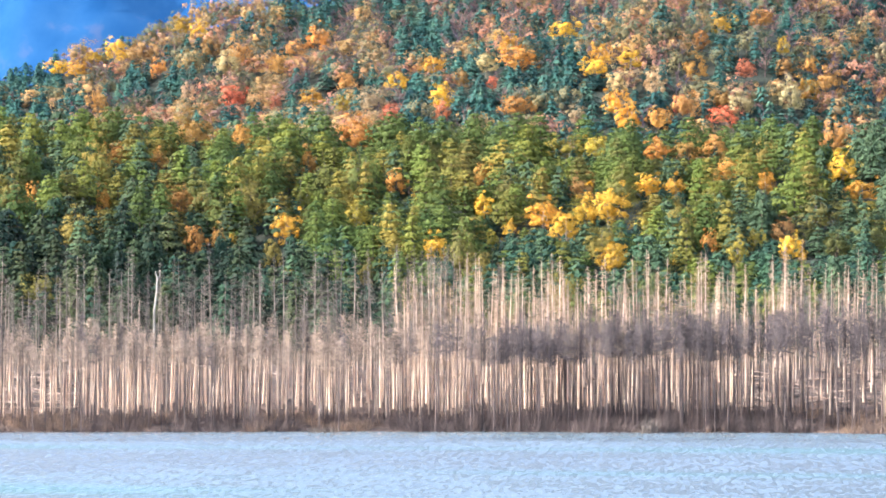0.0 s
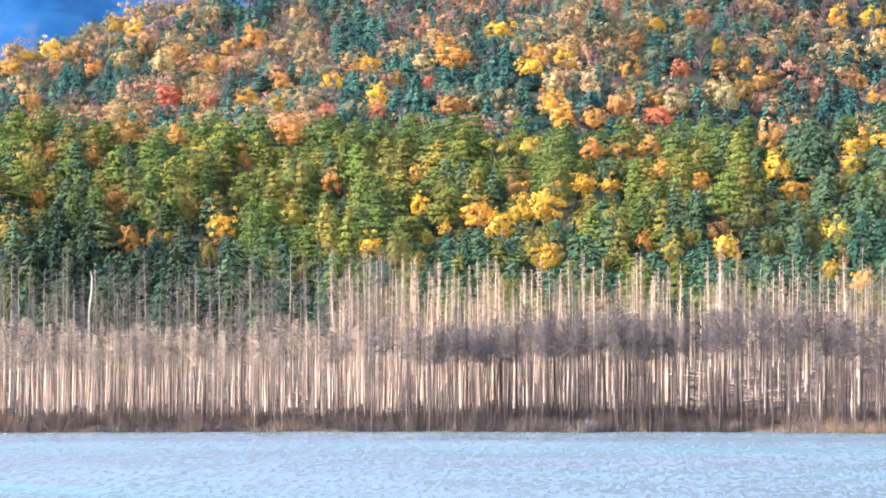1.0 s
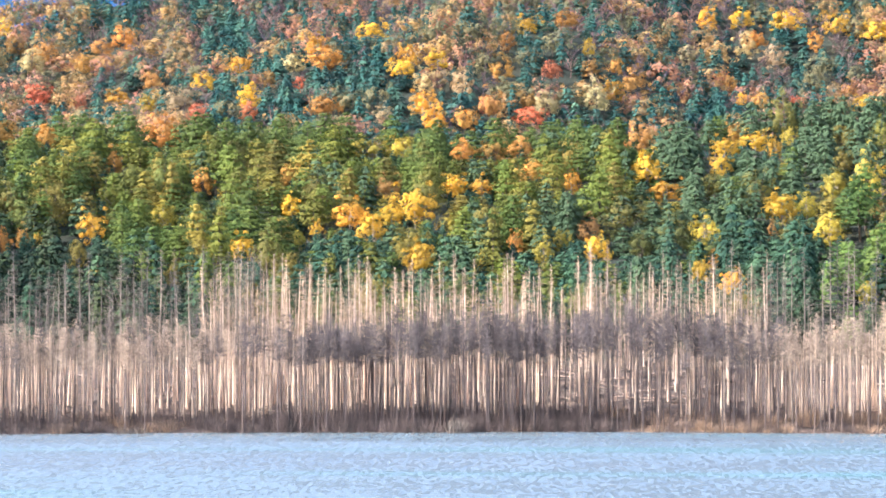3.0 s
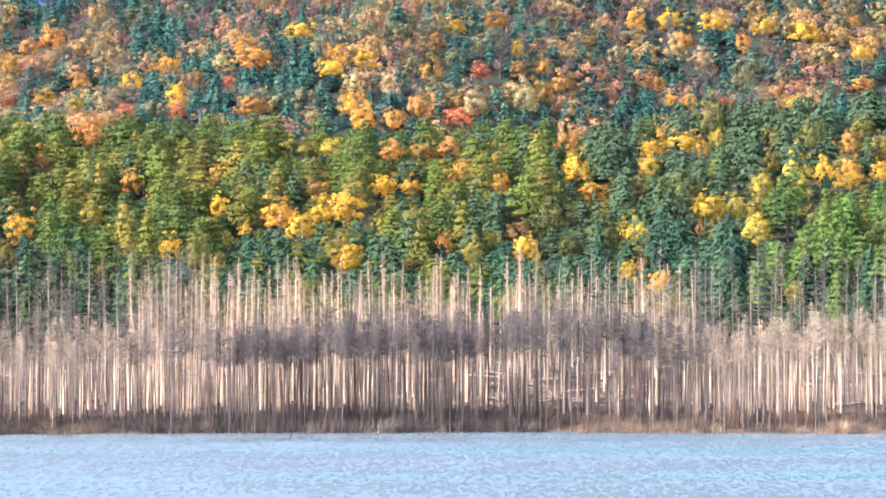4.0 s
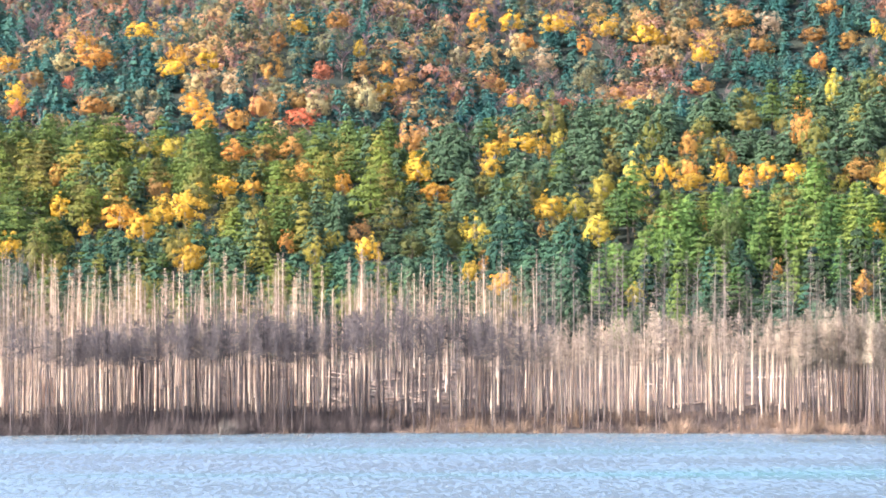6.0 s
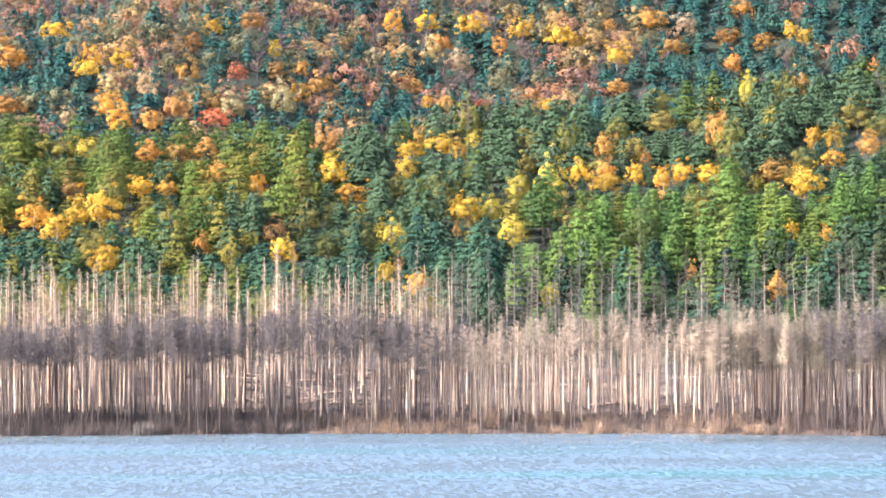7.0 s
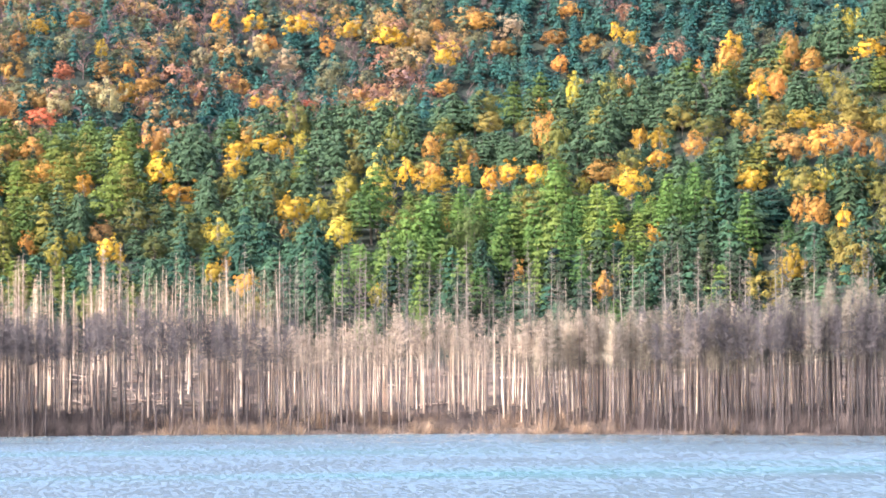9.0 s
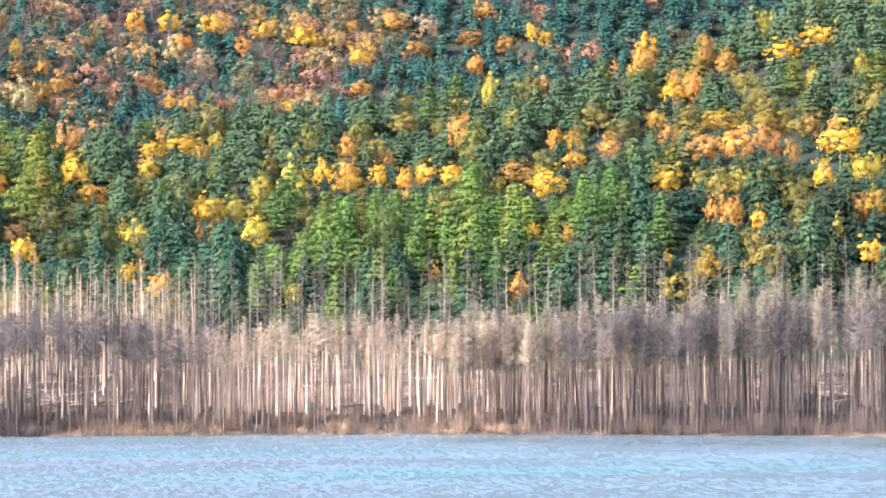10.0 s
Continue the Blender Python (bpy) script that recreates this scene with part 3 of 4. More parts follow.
def shape(key, trunk, crown):
    SHAPES[key] = (trunk, crown)


# the first two of each conifer are clothed lower down, as at the wood's edge, than the others
for i in range(4):
    low, tiers = (0.06, 15) if i < 2 else (0.28, 11)
    shape(("larch", i), *conifer(10 + i, 10.5, (3.2, 2.9, 3.4, 3.1)[i], tiers, 10, 8, low, 0.02, 0.66, 0.6, 0.31, 0.6, 0.16))
    shape(("green", i), *conifer(20 + i, 11.0, (3.0, 2.8, 3.2, 2.9)[i], tiers, 10, 8, low, 0.05, 0.7, 0.6, 0.3, 0.6, 0.16))
    for kind in ("fir", "spruce"):
        shape((kind, i), *conifer(30 + i, 9.5, (3.2, 3.5, 3.0, 3.3)[i], tiers - 2, 10, 8, low - 0.04, 0.3, 0.74, 0.76, 0.31, 0.8, 0.12))
for i in range(3):
    for kind in ("gold", "lemon", "orange", "peach", "scarlet", "olive"):
        shape((kind, i), *broadleaf(40 + i + 7 * len(kind), 10, 7, (58, 64, 52)[i], 38, 0.35, 0.14))
        if kind in ("gold", "orange", "scarlet", "peach", "olive"):
            shape((kind, i + 3), *broadleaf(140 + i + 7 * len(kind), 10, 7, (60, 66, 54)[i], 32, 0.36, 0.14))
    shape(("bare", i), *bare_broadleaf(60 + i, 11, 6, 14, 30, 0.08))
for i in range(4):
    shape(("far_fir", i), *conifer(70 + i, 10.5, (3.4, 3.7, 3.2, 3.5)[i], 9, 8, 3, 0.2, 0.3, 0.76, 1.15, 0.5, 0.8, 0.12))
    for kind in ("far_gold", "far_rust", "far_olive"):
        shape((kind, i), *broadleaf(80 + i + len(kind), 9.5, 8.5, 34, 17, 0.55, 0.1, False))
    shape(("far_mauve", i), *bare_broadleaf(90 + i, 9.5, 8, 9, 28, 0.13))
for i in range(5):
    shape(("front", i), *dead_conifer(100 + i, 13.5, 0.08, 0.66, 170, 1.9, 0.05, 0.25, 14))
    shape(("edge", i), *dead_conifer(130 + i, 19.0, 0.11, 0.54, 380, 2.0, 0.065, 0.4, 5))
    shape(("ashen", i), *dead_conifer(160 + i, 13.0, 0.08, 0.66, 180, 1.9, 0.05, 0.25, 14))
    shape(("pale", i), *dead_conifer(110 + i, 13.0, 0.155, 0.6, 50, 1.5, 0.06, 0.2, 14))
    shape(("tall", i), *dead_conifer(120 + i, 16.0, 0.115, 0.2, 230, 1.6, 0.06, 0.08, 10))
    shape(("grey", i), *dead_conifer(150 + i, 16.0, 0.125, 0.2, 150, 2.2, 0.058, -0.05, 12))

TRUNKS = {"far_rust": "bark", "far_olive": "bark", "spruce": "bark", "larch": "bark", "green": "bark", "fir": "bark", "gold": "birch_bark", "lemon": "birch_bark", "orange": "bark", "peach": "bark",
          "scarlet": "bark", "olive": "bark", "bare": "bark", "far_fir": "bark", "far_gold": "bark", "far_mauve": "far_mauve",
          "front": "drowned", "ashen": "drowned", "edge": "drowned", "grey": "grey_wood", "pale": "bleached", "tall": "bleached"}
CROWNS = {"front": "twig", "ashen": "ashen_twig", "edge": "beige_twig", "grey": "grey_twig", "pale": "pale_twig", "tall": "pale_twig", "bare": "twig"}
NAMES = {
    "larch": ("larch_tree", "larch with yellowing green needles on the hillside", "larch"),
    "green": ("larch_tree", "larch with fresh green needles behind dead trunks", "larch"),
    "fir": ("fir_tree", "dark green fir with drooping layered boughs", "fir"),
    "spruce": ("spruce_tree", "fir with shade painted into its needles, behind weathered dead trunks", "spruce"),
    "gold": ("birch_tree", "golden yellow autumn birch among dark firs", "birch"),
    "lemon": ("birch_tree", "lemon yellow autumn birch among green conifers", "birch"),
    "orange": ("maple_tree", "orange autumn maple among green conifers", "maple"),
    "peach": ("maple_tree", "faded peach-coloured autumn maple on the far hill", "maple"),
    "scarlet": ("maple_tree", "scarlet red autumn maple on the far hill", "maple"),
    "olive": ("oak_tree", "olive brown autumn oak among firs", "oak"),
    "bare": ("bare_tree", "leafless grey tree with fine twigs among conifers", "tree"),
    "far_fir": ("fir_tree", "fir on the far hillside with blue haze painted into its needles", "fir"),
    "far_gold": ("birch_tree", "dull gold autumn birch on the far hillside", "birch"),
    "far_rust": ("maple_tree", "rust red autumn maple on the far hillside", "maple"),
    "far_olive": ("oak_tree", "olive brown autumn oak on the far hillside", "oak"),
    "far_mauve": ("bare_tree", "leafless mauve-grey tree on the far hillside", "tree"),
    "front": ("dead_larch", "dead grey-barked larch with dense twigs at the waterline", "dead tree"),
    "ashen": ("dead_larch", "dead larch with a pale ashen twig crown at the waterline", "dead tree"),
    "edge": ("dead_larch", "tall dead larch with a dense grey twig crown", "dead tree"),
    "grey": ("dead_larch", "weathered grey dead larch before the green forest", "dead tree"),
    "pale": ("dead_larch", "bleached barkless dead larch trunk behind the shore", "dead tree"),
    "tall": ("dead_larch", "tall pale dead larch with short broken branches", "dead tree"),
}
PROTOTYPES = {}
LEANING = ("front", "ashen", "edge", "pale", "tall", "grey")


def plant(kind, variant, x, y, z, turn, wide, high):
    """One tree as a thing of its own, with its trunk and its crown."""
    key = (kind, variant)
    m = pose(x, y, z - 0.1, 0, 0, turn)
    if kind in LEANING:
        m = pose(x, y, z - 0.1, 2.2 * noise.noise((x, y, 1.0)), 4.0 * noise.noise((x, y, 2.0)), turn)
    if key in PROTOTYPES:
        ob = copy_thing(PROTOTYPES[key], m)
    else:
        name, label, category = NAMES[kind]
        trunk, crown = SHAPES[key]
        ob = new(name)
        tagged(ob, label, category, group={"front": "dead larches along the shore", "ashen": "dead larches along the shore", "edge": "dead larches along the shore", "pale": "dead larches along the shore", "grey": "tall dead larches", "tall": "tall dead larches"}.get(kind, "trees of the near hill" if y < 600 else "trees of the far hill"))
        part("trunk", tri_mesh("trunk", *trunk, [M[TRUNKS[kind]]], smooth=True), ob)
        part("crown", tri_mesh("crown", *crown, [M[CROWNS.get(kind, kind)]]), ob)
        ob.matrix_basis = m
        PROTOTYPES[key] = ob
    ob.scale = (wide, wide, high)
    return ob


def woods(name, label, category, trees, mats):
    """Many trees as one mesh; trees: shape key, x, y, z, turn, wide, high, crown slot (slot 0 is the trunks')."""
    pieces, slots = [], []
    for key, x, y, z, turn, wide, high, slot in trees:
        c, s = math.cos(radians(turn)), math.sin(radians(turn))
        for (v, f), k in zip(SHAPES[key], (0, slot)):
            tip = 0.07 * noise.noise((x, y, 2.0)) if key[0] in LEANING else 0.0
            w = np.column_stack(((v[:, 0] * c - v[:, 1] * s) * wide + x + v[:, 2] * high * tip, (v[:, 0] * s + v[:, 1] * c) * wide + y, v[:, 2] * high + z - 0.1))
            pieces.append((w, f))
            slots.append(np.full(len(f), k))
    v, f = join(pieces)
    ob = new(name, tri_mesh(name, v, f, mats, np.concatenate(slots)))
    return tagged(ob, label, category, kind="stuff")


# ---- coloured trees of both hills ----
STANDING = []   # bearing, half width as an angle, lower edge of the crown as a slope, distance


def coloured(kind, rows):
    for i, (x, y, wide, high) in enumerate(rows):
        z = ground_z(x, y)
        r = math.hypot(x, y)
        STANDING.append((math.atan2(x, y), wide / r / 2, (z + high * 0.36 - EYE_HEIGHT) / r, r))
        plant(kind, i % 3 + (3 if y > 600 else 0), x, y, z, (i * 97) % 360, wide / 6.6, high / 9.9)


coloured("gold", GOLD_BIRCHES + GOLD_BIRCHES_EAST + GOLD_BIRCHES_CREST)
coloured("lemon", LEMON_BIRCHES + LEMON_BIRCHES_EAST)
coloured("orange", ORANGE_MAPLES + ORANGE_MAPLES_EAST)
coloured("olive", OLIVE_OAKS)
coloured("gold", FAR_GOLD + FAR_GOLD_EAST)
coloured("orange", FAR_ORANGE + FAR_ORANGE_EAST)
coloured("scarlet", FAR_SCARLET)
coloured("peach", FAR_PALE)
STAND = np.array(STANDING)


def headroom(x, y, half):
    """How high a tree of this half width may reach here without covering a coloured tree behind it; None within one."""
    r, b = math.hypot(x, y), math.atan2(x, y)
    near = np.abs(STAND[:, 0] - b) < STAND[:, 1] + half / r * 0.5
    if np.any(near & (np.abs(STAND[:, 3] - r) < 3.0)):
        return None
    before = near & (STAND[:, 3] > r) & (STAND[:, 3] - r < 260)
    return float(np.min(STAND[before, 2])) * r + EYE_HEIGHT if np.any(before) else 1e9


# ---- the near hill ----
rng = np.random.default_rng(5)


def bearing_places(r0, r1, b0, b1, step, deep):
    """Places in rows, spread unevenly, at even steps in metres."""
    out, r = [], r0
    while r < r1:
        b = b0 + rng.uniform(0, step / r)
        while b < b1:
            rr, bb = r + rng.uniform(-0.5, 0.5) * deep, b + rng.uniform(-0.4, 0.4) * step / r
            out.append((rr * math.sin(bb), rr * math.cos(bb), rr, bb))
            b += step / r
        r += deep
    return out


def near_kind(r, b):
    s = (r - 412) / 128
    q = b + 0.02 * noise.noise((r * 0.03, b * 30, 0.0))
    p = rng.random()
    # spruce: firs with painted shade, for the dim parts of the wood
    if q > 0.25 and s < 0.5:
        return "spruce" if p < 0.6 else "fir" if p < 0.93 else "olive"
    if q < -0.17 and s < (0.62 if q < -0.19 else 0.5):
        return "spruce" if p < (0.88 if s < 0.4 else 0.45) else "fir" if p < (0.93 if s < 0.4 else 0.6) else "larch" if p < 0.95 else "olive"
    if q < -0.12 and s < 0.3:
        return "spruce" if p < 0.5 else "fir" if p < 0.85 else "larch" if p < 0.97 else "olive"
    if q < -0.17:
        return "larch" if p < 0.6 else "fir" if p < 0.95 else "olive"
    if q < -0.10:
        return "larch" if p < (0.82 if s > 0.15 else 0.6) else "fir" if p < 0.93 else "olive"
    if q < 0.0:
        if s > 0.42:
            return "larch" if p < 0.8 else "fir" if p < 0.93 else "olive"
        return "fir" if p < 0.7 else "larch" if p < 0.86 else "olive"
    if q < 0.035 and s > 0.6:
        return "larch" if p < 0.75 else "fir"
    if 0.10 < q < 0.255 and s < 0.5 - 6 * max(q - 0.21, 0):
        if s < 0.16 + 1.2 * max(q - 0.14, 0):
            return "spruce" if p < 0.45 else "fir" if p < 0.75 else "green"
        return "green" if p < 0.9 else "fir" if p < 0.97 else "olive"
    if q < 0.11:
        return "fir" if p < 0.8 else "olive" if p < 0.93 else "larch"
    return "fir" if p < 0.72 else "olive" if p < 0.84 else "larch" if p < 0.92 else "orange" if p < 0.95 else "lemon" if p < 0.97 else "bare"


SIZES = {"larch": (10.5, 1.0), "green": (11, 1.0), "fir": (9.5, 1.0), "spruce": (9.5, 1.0), "olive": (10, 0.6), "bare": (11, 0.6), "orange": (10, 0.5), "lemon": (10, 0.5)}
grown = {}
for x, y, r, b in bearing_places(412, 548, -0.29, 0.345, 4.8, 5.6):
    kind = near_kind(r, b)
    high, wide = rng.uniform(0.72, 1.1), SIZES[kind][1] * rng.uniform(1.1, 1.6)
    z = ground_z(x, y)
    room = headroom(x, y, 2.0)
    if room is None:
        continue
    if room < z + SIZES[kind][0] * high:
        high = max((room - z) / SIZES[kind][0], 0.26)
        wide = min(wide, high * 2.2)
    if kind in ("larch", "green", "fir", "spruce"):
        v = int(rng.integers(2)) + (0 if r < 428 or room < 1e8 else 2)
    else:
        v = int(rng.integers(3)) + (3 if kind in ("olive", "orange") else 0)
    grown.setdefault(kind, []).append(((kind, v), x, y, z, rng.uniform(0, 360), wide, high, 1))
# young firs at the feet of the coloured trees
young = []
for x, y, wide, _ in GOLD_BIRCHES + GOLD_BIRCHES_EAST + GOLD_BIRCHES_CREST + LEMON_BIRCHES + LEMON_BIRCHES_EAST + ORANGE_MAPLES + ORANGE_MAPLES_EAST:
    r, b = math.hypot(x, y), math.atan2(x, y)
    for k in range(3):
        rr, bb = r - rng.uniform(1.5, 6.5), b + rng.uniform(-0.6, 0.6) * wide / r
        xx, yy = rr * math.sin(bb), rr * math.cos(bb)
        young.append((("far_fir", int(rng.integers(3))), xx, yy, ground_z(xx, yy), rng.uniform(0, 360), rng.uniform(0.35, 0.6), rng.uniform(0.28, 0.45), 1))
woods("young_fir_woods", "young dark green firs under the coloured trees", "fir woods", young, [M["bark"], M["fir"]])
for kind, trees in grown.items():
    cap = {"larch": 300, "green": 200, "fir": 210}.get(kind, 200)
    trees.sort(key=lambda t: t[2])
    for (k, v), x, y, z, turn, wide, high, _ in trees[:cap]:
        plant(k, v, x, y, z, turn, wide, high)
    if len(trees) > cap:
        woods(NAMES[kind][0].replace("tree", "woods"), "upper " + NAMES[kind][1], NAMES[kind][2] + " woods", trees[cap:], [M[TRUNKS[kind]], M[kind]])

# ---- the far hill ----
far = {}
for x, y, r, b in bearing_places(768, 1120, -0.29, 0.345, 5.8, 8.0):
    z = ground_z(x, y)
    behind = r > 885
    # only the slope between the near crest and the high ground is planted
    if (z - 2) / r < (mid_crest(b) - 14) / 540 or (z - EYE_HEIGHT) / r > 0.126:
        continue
    patch = noise.noise((x * 0.02, y * 0.02, 3.0)) + 0.6 * noise.noise((x * 0.055, y * 0.04, 8.0))
    p = 0.08 + 0.84 * rng.random() + 0.85 * patch
    # shares of firs and of leafless trees
    if b < -0.13 and behind:
        firs, bare = (0.6, 0.08) if r < 985 or b < -0.24 else (0.36, 0.2)
    elif not behind and b < 0.05:
        firs, bare = 0.56, 0.13
    elif b < 0.05:
        firs, bare = 0.46, 0.28
    else:
        firs, bare = bend(b, (0.05, 0.13, 0.2, 0.26), (0.72, 0.75, 0.9, 1.1)), bend(b, (0.05, 0.13, 0.2, 0.26), (0.14, 0.12, 0.06, 0.0))
        if behind and r > 960 and b < 0.2:
            firs, bare = bend(b, (0.05, 0.1, 0.2), (0.35, 0.5, 0.75)), 0.25
    # denser firs darken the hollows behind the spur in place of their shadow
    if 885 < r < 965 and -0.14 < b < -0.03:
        firs, bare = 0.9, 0.1
    elif 885 < r < 970 and 0.02 < b < 0.085:
        firs, bare = 0.6, 0.45
    high, wide = rng.uniform(0.75, 1.15), rng.uniform(1.0, 1.5)
    room = headroom(x, y, 2.6)
    if room is None:
        continue
    if room < z + 10.5 * high:
        high = max((room - z) / 10.5, 0.3)
        wide = min(wide, high * 2.2)
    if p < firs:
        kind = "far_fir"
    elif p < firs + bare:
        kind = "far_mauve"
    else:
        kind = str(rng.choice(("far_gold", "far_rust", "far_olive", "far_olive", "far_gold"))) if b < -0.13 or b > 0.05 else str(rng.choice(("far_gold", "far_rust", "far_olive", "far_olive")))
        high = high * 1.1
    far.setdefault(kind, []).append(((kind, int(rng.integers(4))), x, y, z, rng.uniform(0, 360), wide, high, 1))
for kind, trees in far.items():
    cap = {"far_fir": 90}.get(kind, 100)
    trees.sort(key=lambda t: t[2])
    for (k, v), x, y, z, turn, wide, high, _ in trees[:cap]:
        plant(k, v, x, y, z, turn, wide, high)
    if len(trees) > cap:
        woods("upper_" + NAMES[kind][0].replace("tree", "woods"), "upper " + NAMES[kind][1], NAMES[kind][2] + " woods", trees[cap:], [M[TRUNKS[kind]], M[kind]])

# ---- the dead trees along the shore ----
def dead_belt(kind, count, b0, b1, r0, r1, low, high, things, name, label):
    trees = []
    for i in range(count):
        b = b0 + (b1 - b0) * (i + rng.uniform(-0.7, 0.7)) / count
        b += 0.004 * noise.noise((b * 60, 5.0, 0.0))
        r = shore_at(SHORE * math.sin(b)) + r0 + (r1 - r0) * rng.random()
        x, y = r * math.sin(b), r * math.cos(b)
        clearing = min(abs(b - c) / w for c, w in ((0.024, 0.024), (-0.255, 0.016), (0.305, 0.015)))
        if kind in ("front", "ashen", "pale", "edge") and clearing < 1 and rng.random() < 0.25:
            continue
        if kind == "front" and rng.random() < bend(b, (-0.13, -0.09, 0.055, 0.085, 0.2, 0.23), (0.85, 0.1, 0.1, 0.8, 0.8, 0.1)) or kind == "ashen" and rng.random() < bend(b, (-0.13, -0.09, 0.055, 0.085, 0.2, 0.23), (0.0, 0.8, 0.8, 0.0, 0.0, 0.8)):
            continue
        if kind == "pale" and rng.random() > bend(b, (-0.09, -0.04, 0.0, 0.06, 0.08, 0.2, 0.24, 0.28), (1.0, 0.65, 0.4, 0.35, 0.8, 0.8, 0.7, 0.5)):
            continue
        tall = rng.uniform(low, high)
        if kind in ("front", "ashen", "pale"):
            tall *= bend(b, (-0.3, -0.12, 0.0, 0.15, 0.20, 0.25, 0.31), (0.9, 0.95, 1.0, 1.0, 1.03, 1.06, 1.08))
        elif kind == "edge":
            tall *= bend(b, (0.17, 0.25, 0.31), (0.76, 0.86, 1.0))
        tall *= 1 + 0.12 * noise.noise((x * 0.06, 1.0, 0.0))
        trees.append(((kind, int(rng.integers(5))), x, y, ground_z(x, y), rng.uniform(0, 360), rng.uniform(0.6, 1.1), tall, 1))
    trees.sort(key=lambda t: t[2])
    for (k, v), x, y, z, turn, wide, tall, _ in trees[:things]:
        plant(k, v, x, y, z, turn, wide, tall)
    if trees[things:]:
        woods(name, label, "dead woods", trees[things:], [M[TRUNKS[kind]], M[CROWNS[kind]]])


# dark larches added here give the taller crowns behind a shaded lower half
dead_belt("front", 110, 0.2, 0.34, -0.8, 6, 0.95, 1.2, 20, "dark_dead_larch_woods", "crowded dark dead larches, added as the shaded lower part of taller ones")
dead_belt("front", 190, -0.09, 0.08, -0.8, 14, 0.86, 1.1, 40, "dark_dead_larch_woods", "crowded dark-barked dead larches round a clearing")
dead_belt("front", 430, -0.285, 0.34, -0.8, 11, 0.9, 1.1, 60, "shore_dead_larch_woods", "crowded dead grey larches on the shore")
dead_belt("ashen", 400, -0.285, 0.34, -0.8, 11, 0.88, 1.1, 50, "ashen_dead_larch_woods", "crowded dead larches with pale ashen twigs on the shore")
dead_belt("edge", 140, 0.165, 0.34, 1.5, 14, 0.78, 1.0, 25, "edge_dead_larch_woods", "tall dead larches with dense grey twig crowns on the shore")
dead_belt("pale", 860, -0.285, 0.34, 7, 21, 0.62, 0.88, 40, "bleached_dead_larch_woods", "crowded bleached dead larch trunks behind the shore")
dead_belt("tall", 215, -0.125, 0.075, 24, 60, 0.62, 1.05, 40, "tall_dead_larch_woods", "tall pale dead larches before the green forest")
dead_belt("grey", 125, -0.285, -0.10, 24, 60, 0.66, 1.08, 12, "grey_dead_larch_woods", "weathered grey dead larches before the dark forest")
dead_belt("grey", 105, 0.06, 0.34, 24, 60, 0.72, 1.22, 12, "grey_dead_larch_woods", "weathered grey dead larches before the green forest")

# ---- brush and fallen wood on the shore ----
TUFTS = []
for i in range(4):
    TUFTS.append(tri_mesh("stalks", *clump(200 + i, 2.6, 2.4, 110, 0.045, 0.6), [M["brush" if i < 2 else "stalk"]]))


def shrub(i, x, y, z):
    tan = i >= 2
    ob = new("shore_shrub", TUFTS[i])
    tagged(ob, "tan dry shrub at the waterline" if tan else "dark brown leafless shrub at the waterline", "shrub", group="shrubs along the shore")
    ob.matrix_basis = pose(x, y, z, 0, 0, rng.uniform(0, 360)) @ Matrix.Diagonal((rng.uniform(0.8, 1.4), rng.uniform(0.8, 1.4), rng.uniform(0.6, 1.15), 1))


for i in range(160):
    b = rng.uniform(-0.285, 0.34)
    r = shore_at(SHORE * math.sin(b)) + rng.uniform(-0.8, 9)
    x, y = r * math.sin(b), r * math.cos(b)
    tan = rng.random() < (0.75 if 0.02 < b < 0.2 else 0.4 if b < -0.11 else 0.06)
    shrub((2 if tan else 0) + int(rng.integers(2)), x, y, max(ground_z(x, y), -0.1))

BUSH = tri_mesh("bush", *clump(230, 2.9, 1.4, 34, 0.10, 0.4), [M["grey_wood"]])
for b, off, size in ((-0.036, -2.2, 1.0), (-0.0345, -2.8, 0.9), (-0.033, -1.8, 0.8), (-0.15, -2.6, 0.45), (-0.147, -3.0, 0.4), (-0.153, -2.4, 0.4)):
    r = shore_at(SHORE * math.sin(b)) + off
    ob = tagged(new("water_shrub", BUSH), "grey leafless shrub standing in shallow water", "shrub", group="shrubs in the water")
    ob.matrix_basis = pose(r * math.sin(b), r * math.cos(b), -0.3, 0, 0, 900 * b) @ Matrix.Diagonal((1.2, 1.2, size, 1))

for i in range(4):
    shape(("brush", i), clump(210 + i, 2.2, 2.2, 20, 0.05, 0.6), clump(220 + i, 2.1, 2.6, 44, 0.045, 0.7))
tufts = []
for i in range(560):
    b = -0.285 + 0.625 * (i + rng.random()) / 560
    r = shore_at(SHORE * math.sin(b)) + 11 * rng.random() ** 1.1 - 0.8
    x, y = r * math.sin(b), r * math.cos(b)
    dry = noise.noise((b * 28, r * 0.08, 2.0)) + (0.2 if 0.02 < b < 0.2 else 0.1 if b < -0.11 else -0.4) + rng.uniform(-0.3, 0.3) > 0.1
    tufts.append((("brush", int(rng.integers(4))), x, y, max(ground_z(x, y), -0.1), rng.uniform(0, 360), rng.uniform(0.7, 1.3), rng.uniform(0.35, 1.2 if dry else 1.4), 2 if dry else 1))
for i in range(240):
    b = rng.uniform(-0.1, 0.02) if i % 2 else rng.uniform(0.2, 0.34)
    r = shore_at(SHORE * math.sin(b)) + rng.uniform(0, 9)
    x, y = r * math.sin(b), r * math.cos(b)
    tufts.append((("brush", int(rng.integers(4))), x, y, max(ground_z(x, y), -0.1), rng.uniform(0, 360), rng.uniform(0.8, 1.3), rng.uniform(0.9, 1.8), 1))
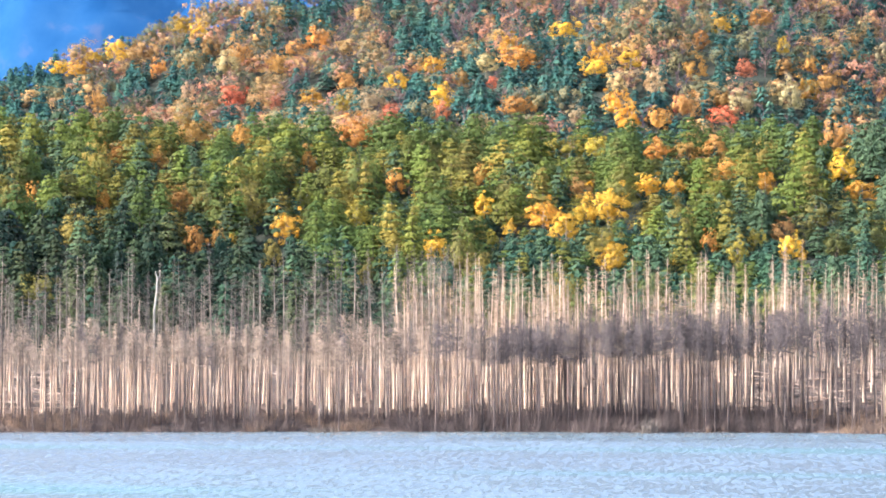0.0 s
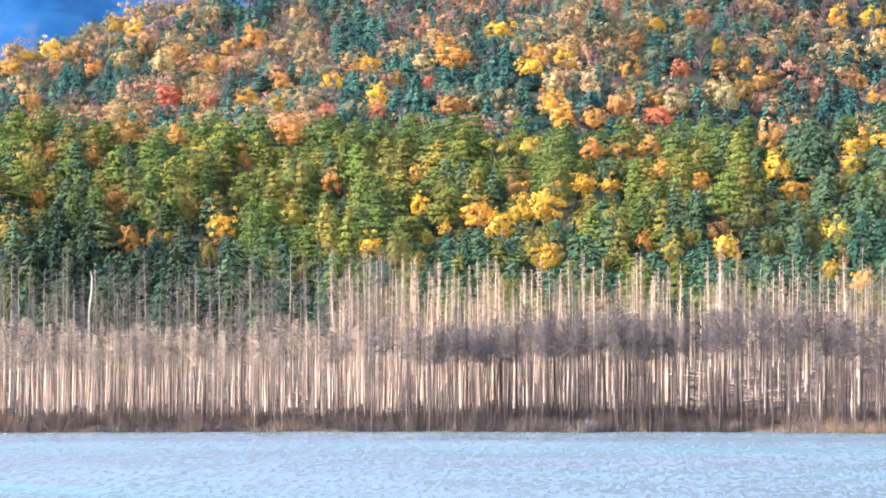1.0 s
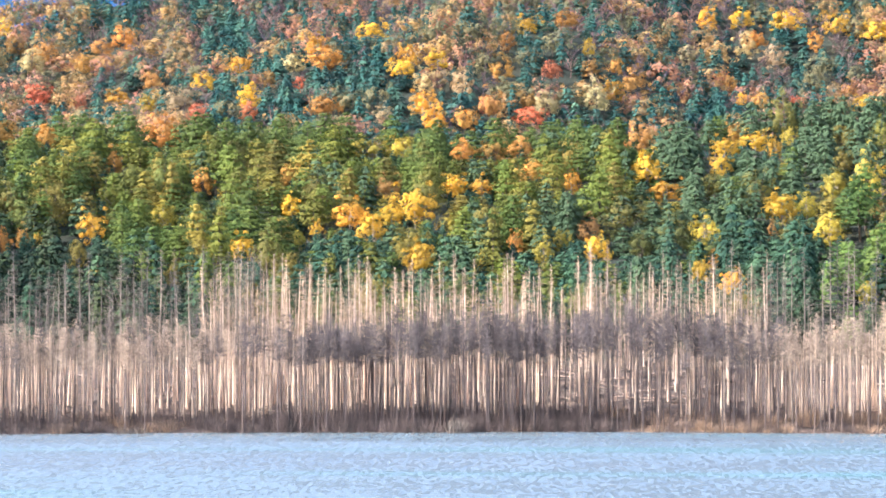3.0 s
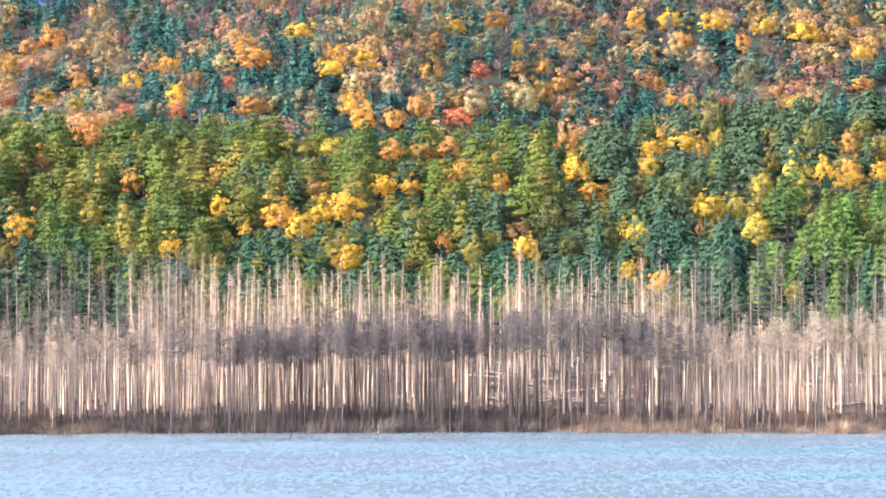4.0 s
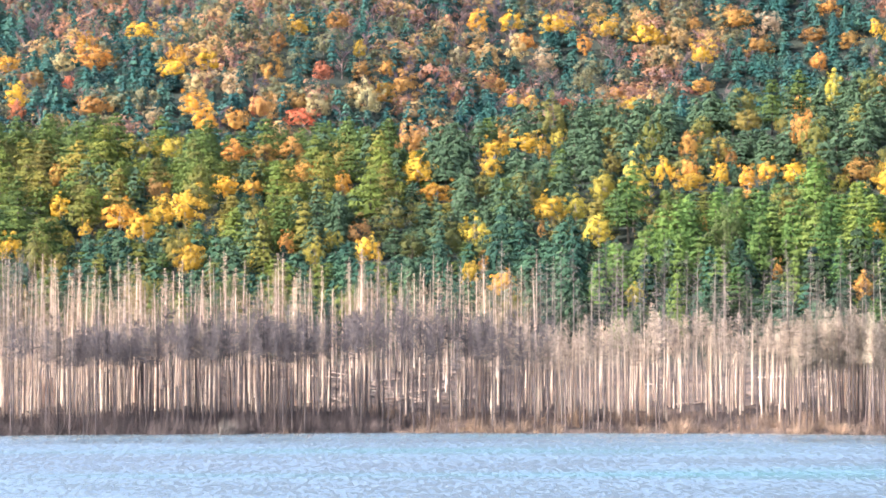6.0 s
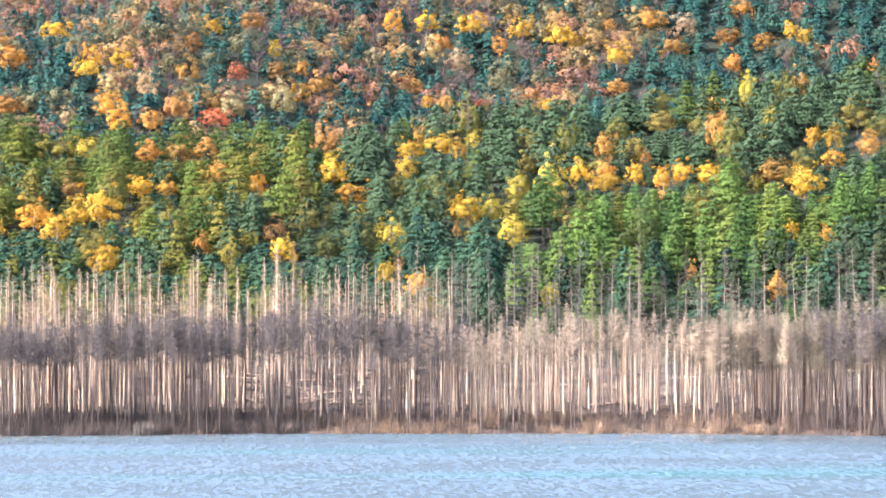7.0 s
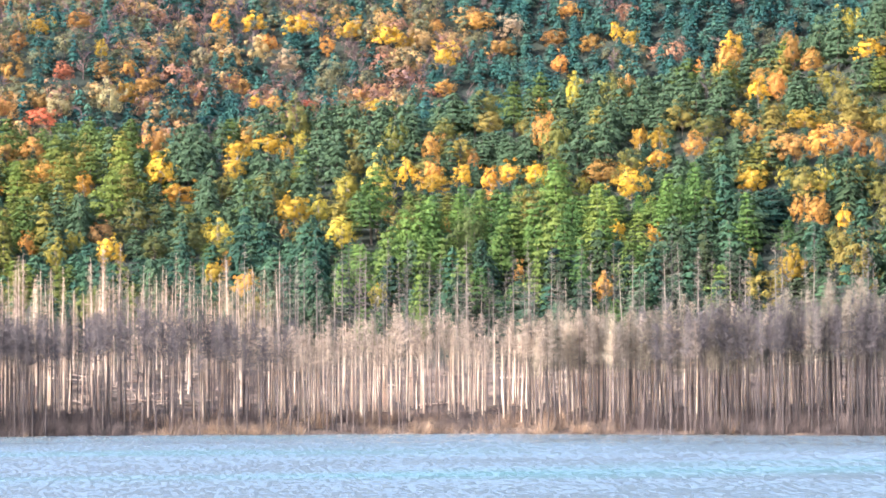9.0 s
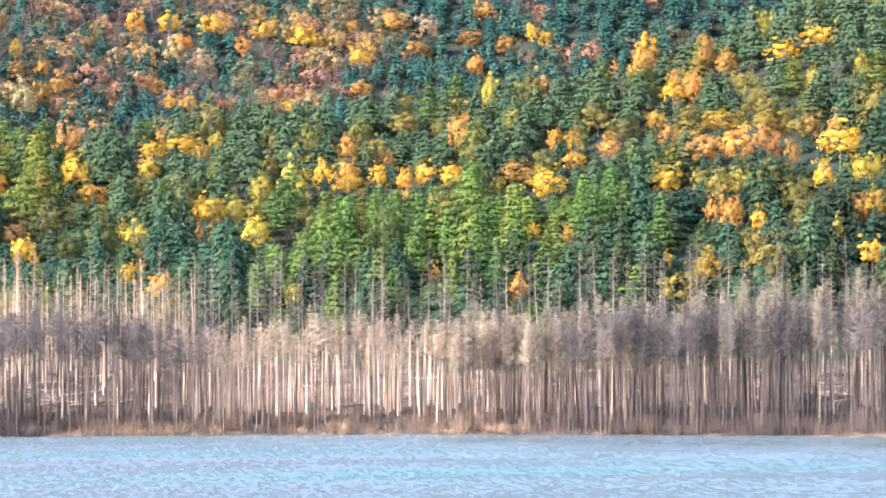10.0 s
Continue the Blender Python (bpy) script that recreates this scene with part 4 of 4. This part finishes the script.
for i in range(380):
    b = -0.285 + 0.625 * (i + rng.random()) / 380
    r = shore_at(SHORE * math.sin(b)) + rng.uniform(9, 40)
    x, y = r * math.sin(b), r * math.cos(b)
    tufts.append((("brush", int(rng.integers(4))), x, y, ground_z(x, y), rng.uniform(0, 360), rng.uniform(0.9, 1.6), rng.uniform(0.2, 0.45), 2 if rng.random() < 0.6 else 1))
woods("shore_brush", "tangled brown and tan dry brush along the waterline", "brush", tufts, [M["brush"], M["brush"], M["stalk"]])


def dead_birch(b, off, high):
    """A bare white trunk with a crook at its top."""
    r = shore_at(SHORE * math.sin(b)) + off
    x, y = r * math.sin(b), r * math.cos(b)
    ob = tagged(new("dead_birch"), "bare white birch trunk with a crooked broken top", "dead tree")
    line = [(0, 0, 0), (0.15, 0, high * 0.35), (0.1, 0, high * 0.6), (0.45, 0, high * 0.8), (0.5, 0, high * 0.93), (0.25, 0, high)]
    part("trunk", tri_mesh("trunk", *tube(line, (0.2, 0.18, 0.16, 0.13, 0.1, 0.05), 7), [M["birch_white"]], smooth=True), ob)
    part("branch", tri_mesh("branch", *tube([(0.48, 0, high * 0.9), (0.8, 0.1, high * 0.95), (0.85, 0.1, high * 1.01)], (0.06, 0.05, 0.02), 5), [M["birch_white"]], smooth=True), ob)
    ob.matrix_basis = pose(x, y, ground_z(x, y) - 0.1)


dead_birch(-0.211, 40, 14.0)


def fallen_log(x, y, long, turn, radius, lift):
    g = np.random.default_rng(int(abs(x * 10)) + 1)
    n = 5
    line = np.column_stack((np.linspace(-long / 2, long / 2, n), g.normal(0, 0.08, n), g.normal(0, 0.05, n)))
    pieces = [tube(line, np.linspace(radius, radius * 0.5, n), 7)]
    for k in range(5):
        s = line[int(g.integers(1, n))]
        e = s + np.array((g.uniform(-0.4, 0.6), g.uniform(-0.8, 0.8), g.uniform(0.2, 0.9)))
        pieces.append(tube([s, (s + e) / 2, e], (radius * 0.3, radius * 0.22, radius * 0.1), 4))
    v, f = join(pieces)
    ob = new("fallen_log", tri_mesh("log", v, f, [M["bleached" if radius > 0.12 else "grey_wood"]], smooth=True))
    tagged(ob, "bleached fallen trunk with broken branch stubs", "log", group="fallen trunks on the shore slope")
    ob.matrix_basis = pose(x, y, ground_z(x, y) + radius + 0.02, 0, lift, turn)


for i in range(170):
    b, off = rng.uniform(-0.28, 0.335), rng.uniform(12, 40)
    if i < 50:
        b, off = rng.uniform(0.0, 0.05), rng.uniform(18, 40)
    elif i < 106:
        b, off = rng.uniform(-0.27, -0.238), rng.uniform(14, 38)
    elif i < 122:
        b, off = rng.uniform(0.288, 0.322), rng.uniform(14, 38)
    r = shore_at(SHORE * math.sin(b)) + off
    fallen_log(r * math.sin(b), r * math.cos(b), rng.uniform(3, 8), rng.uniform(-35, 35), rng.uniform(0.06, 0.14), rng.uniform(-10, 10))
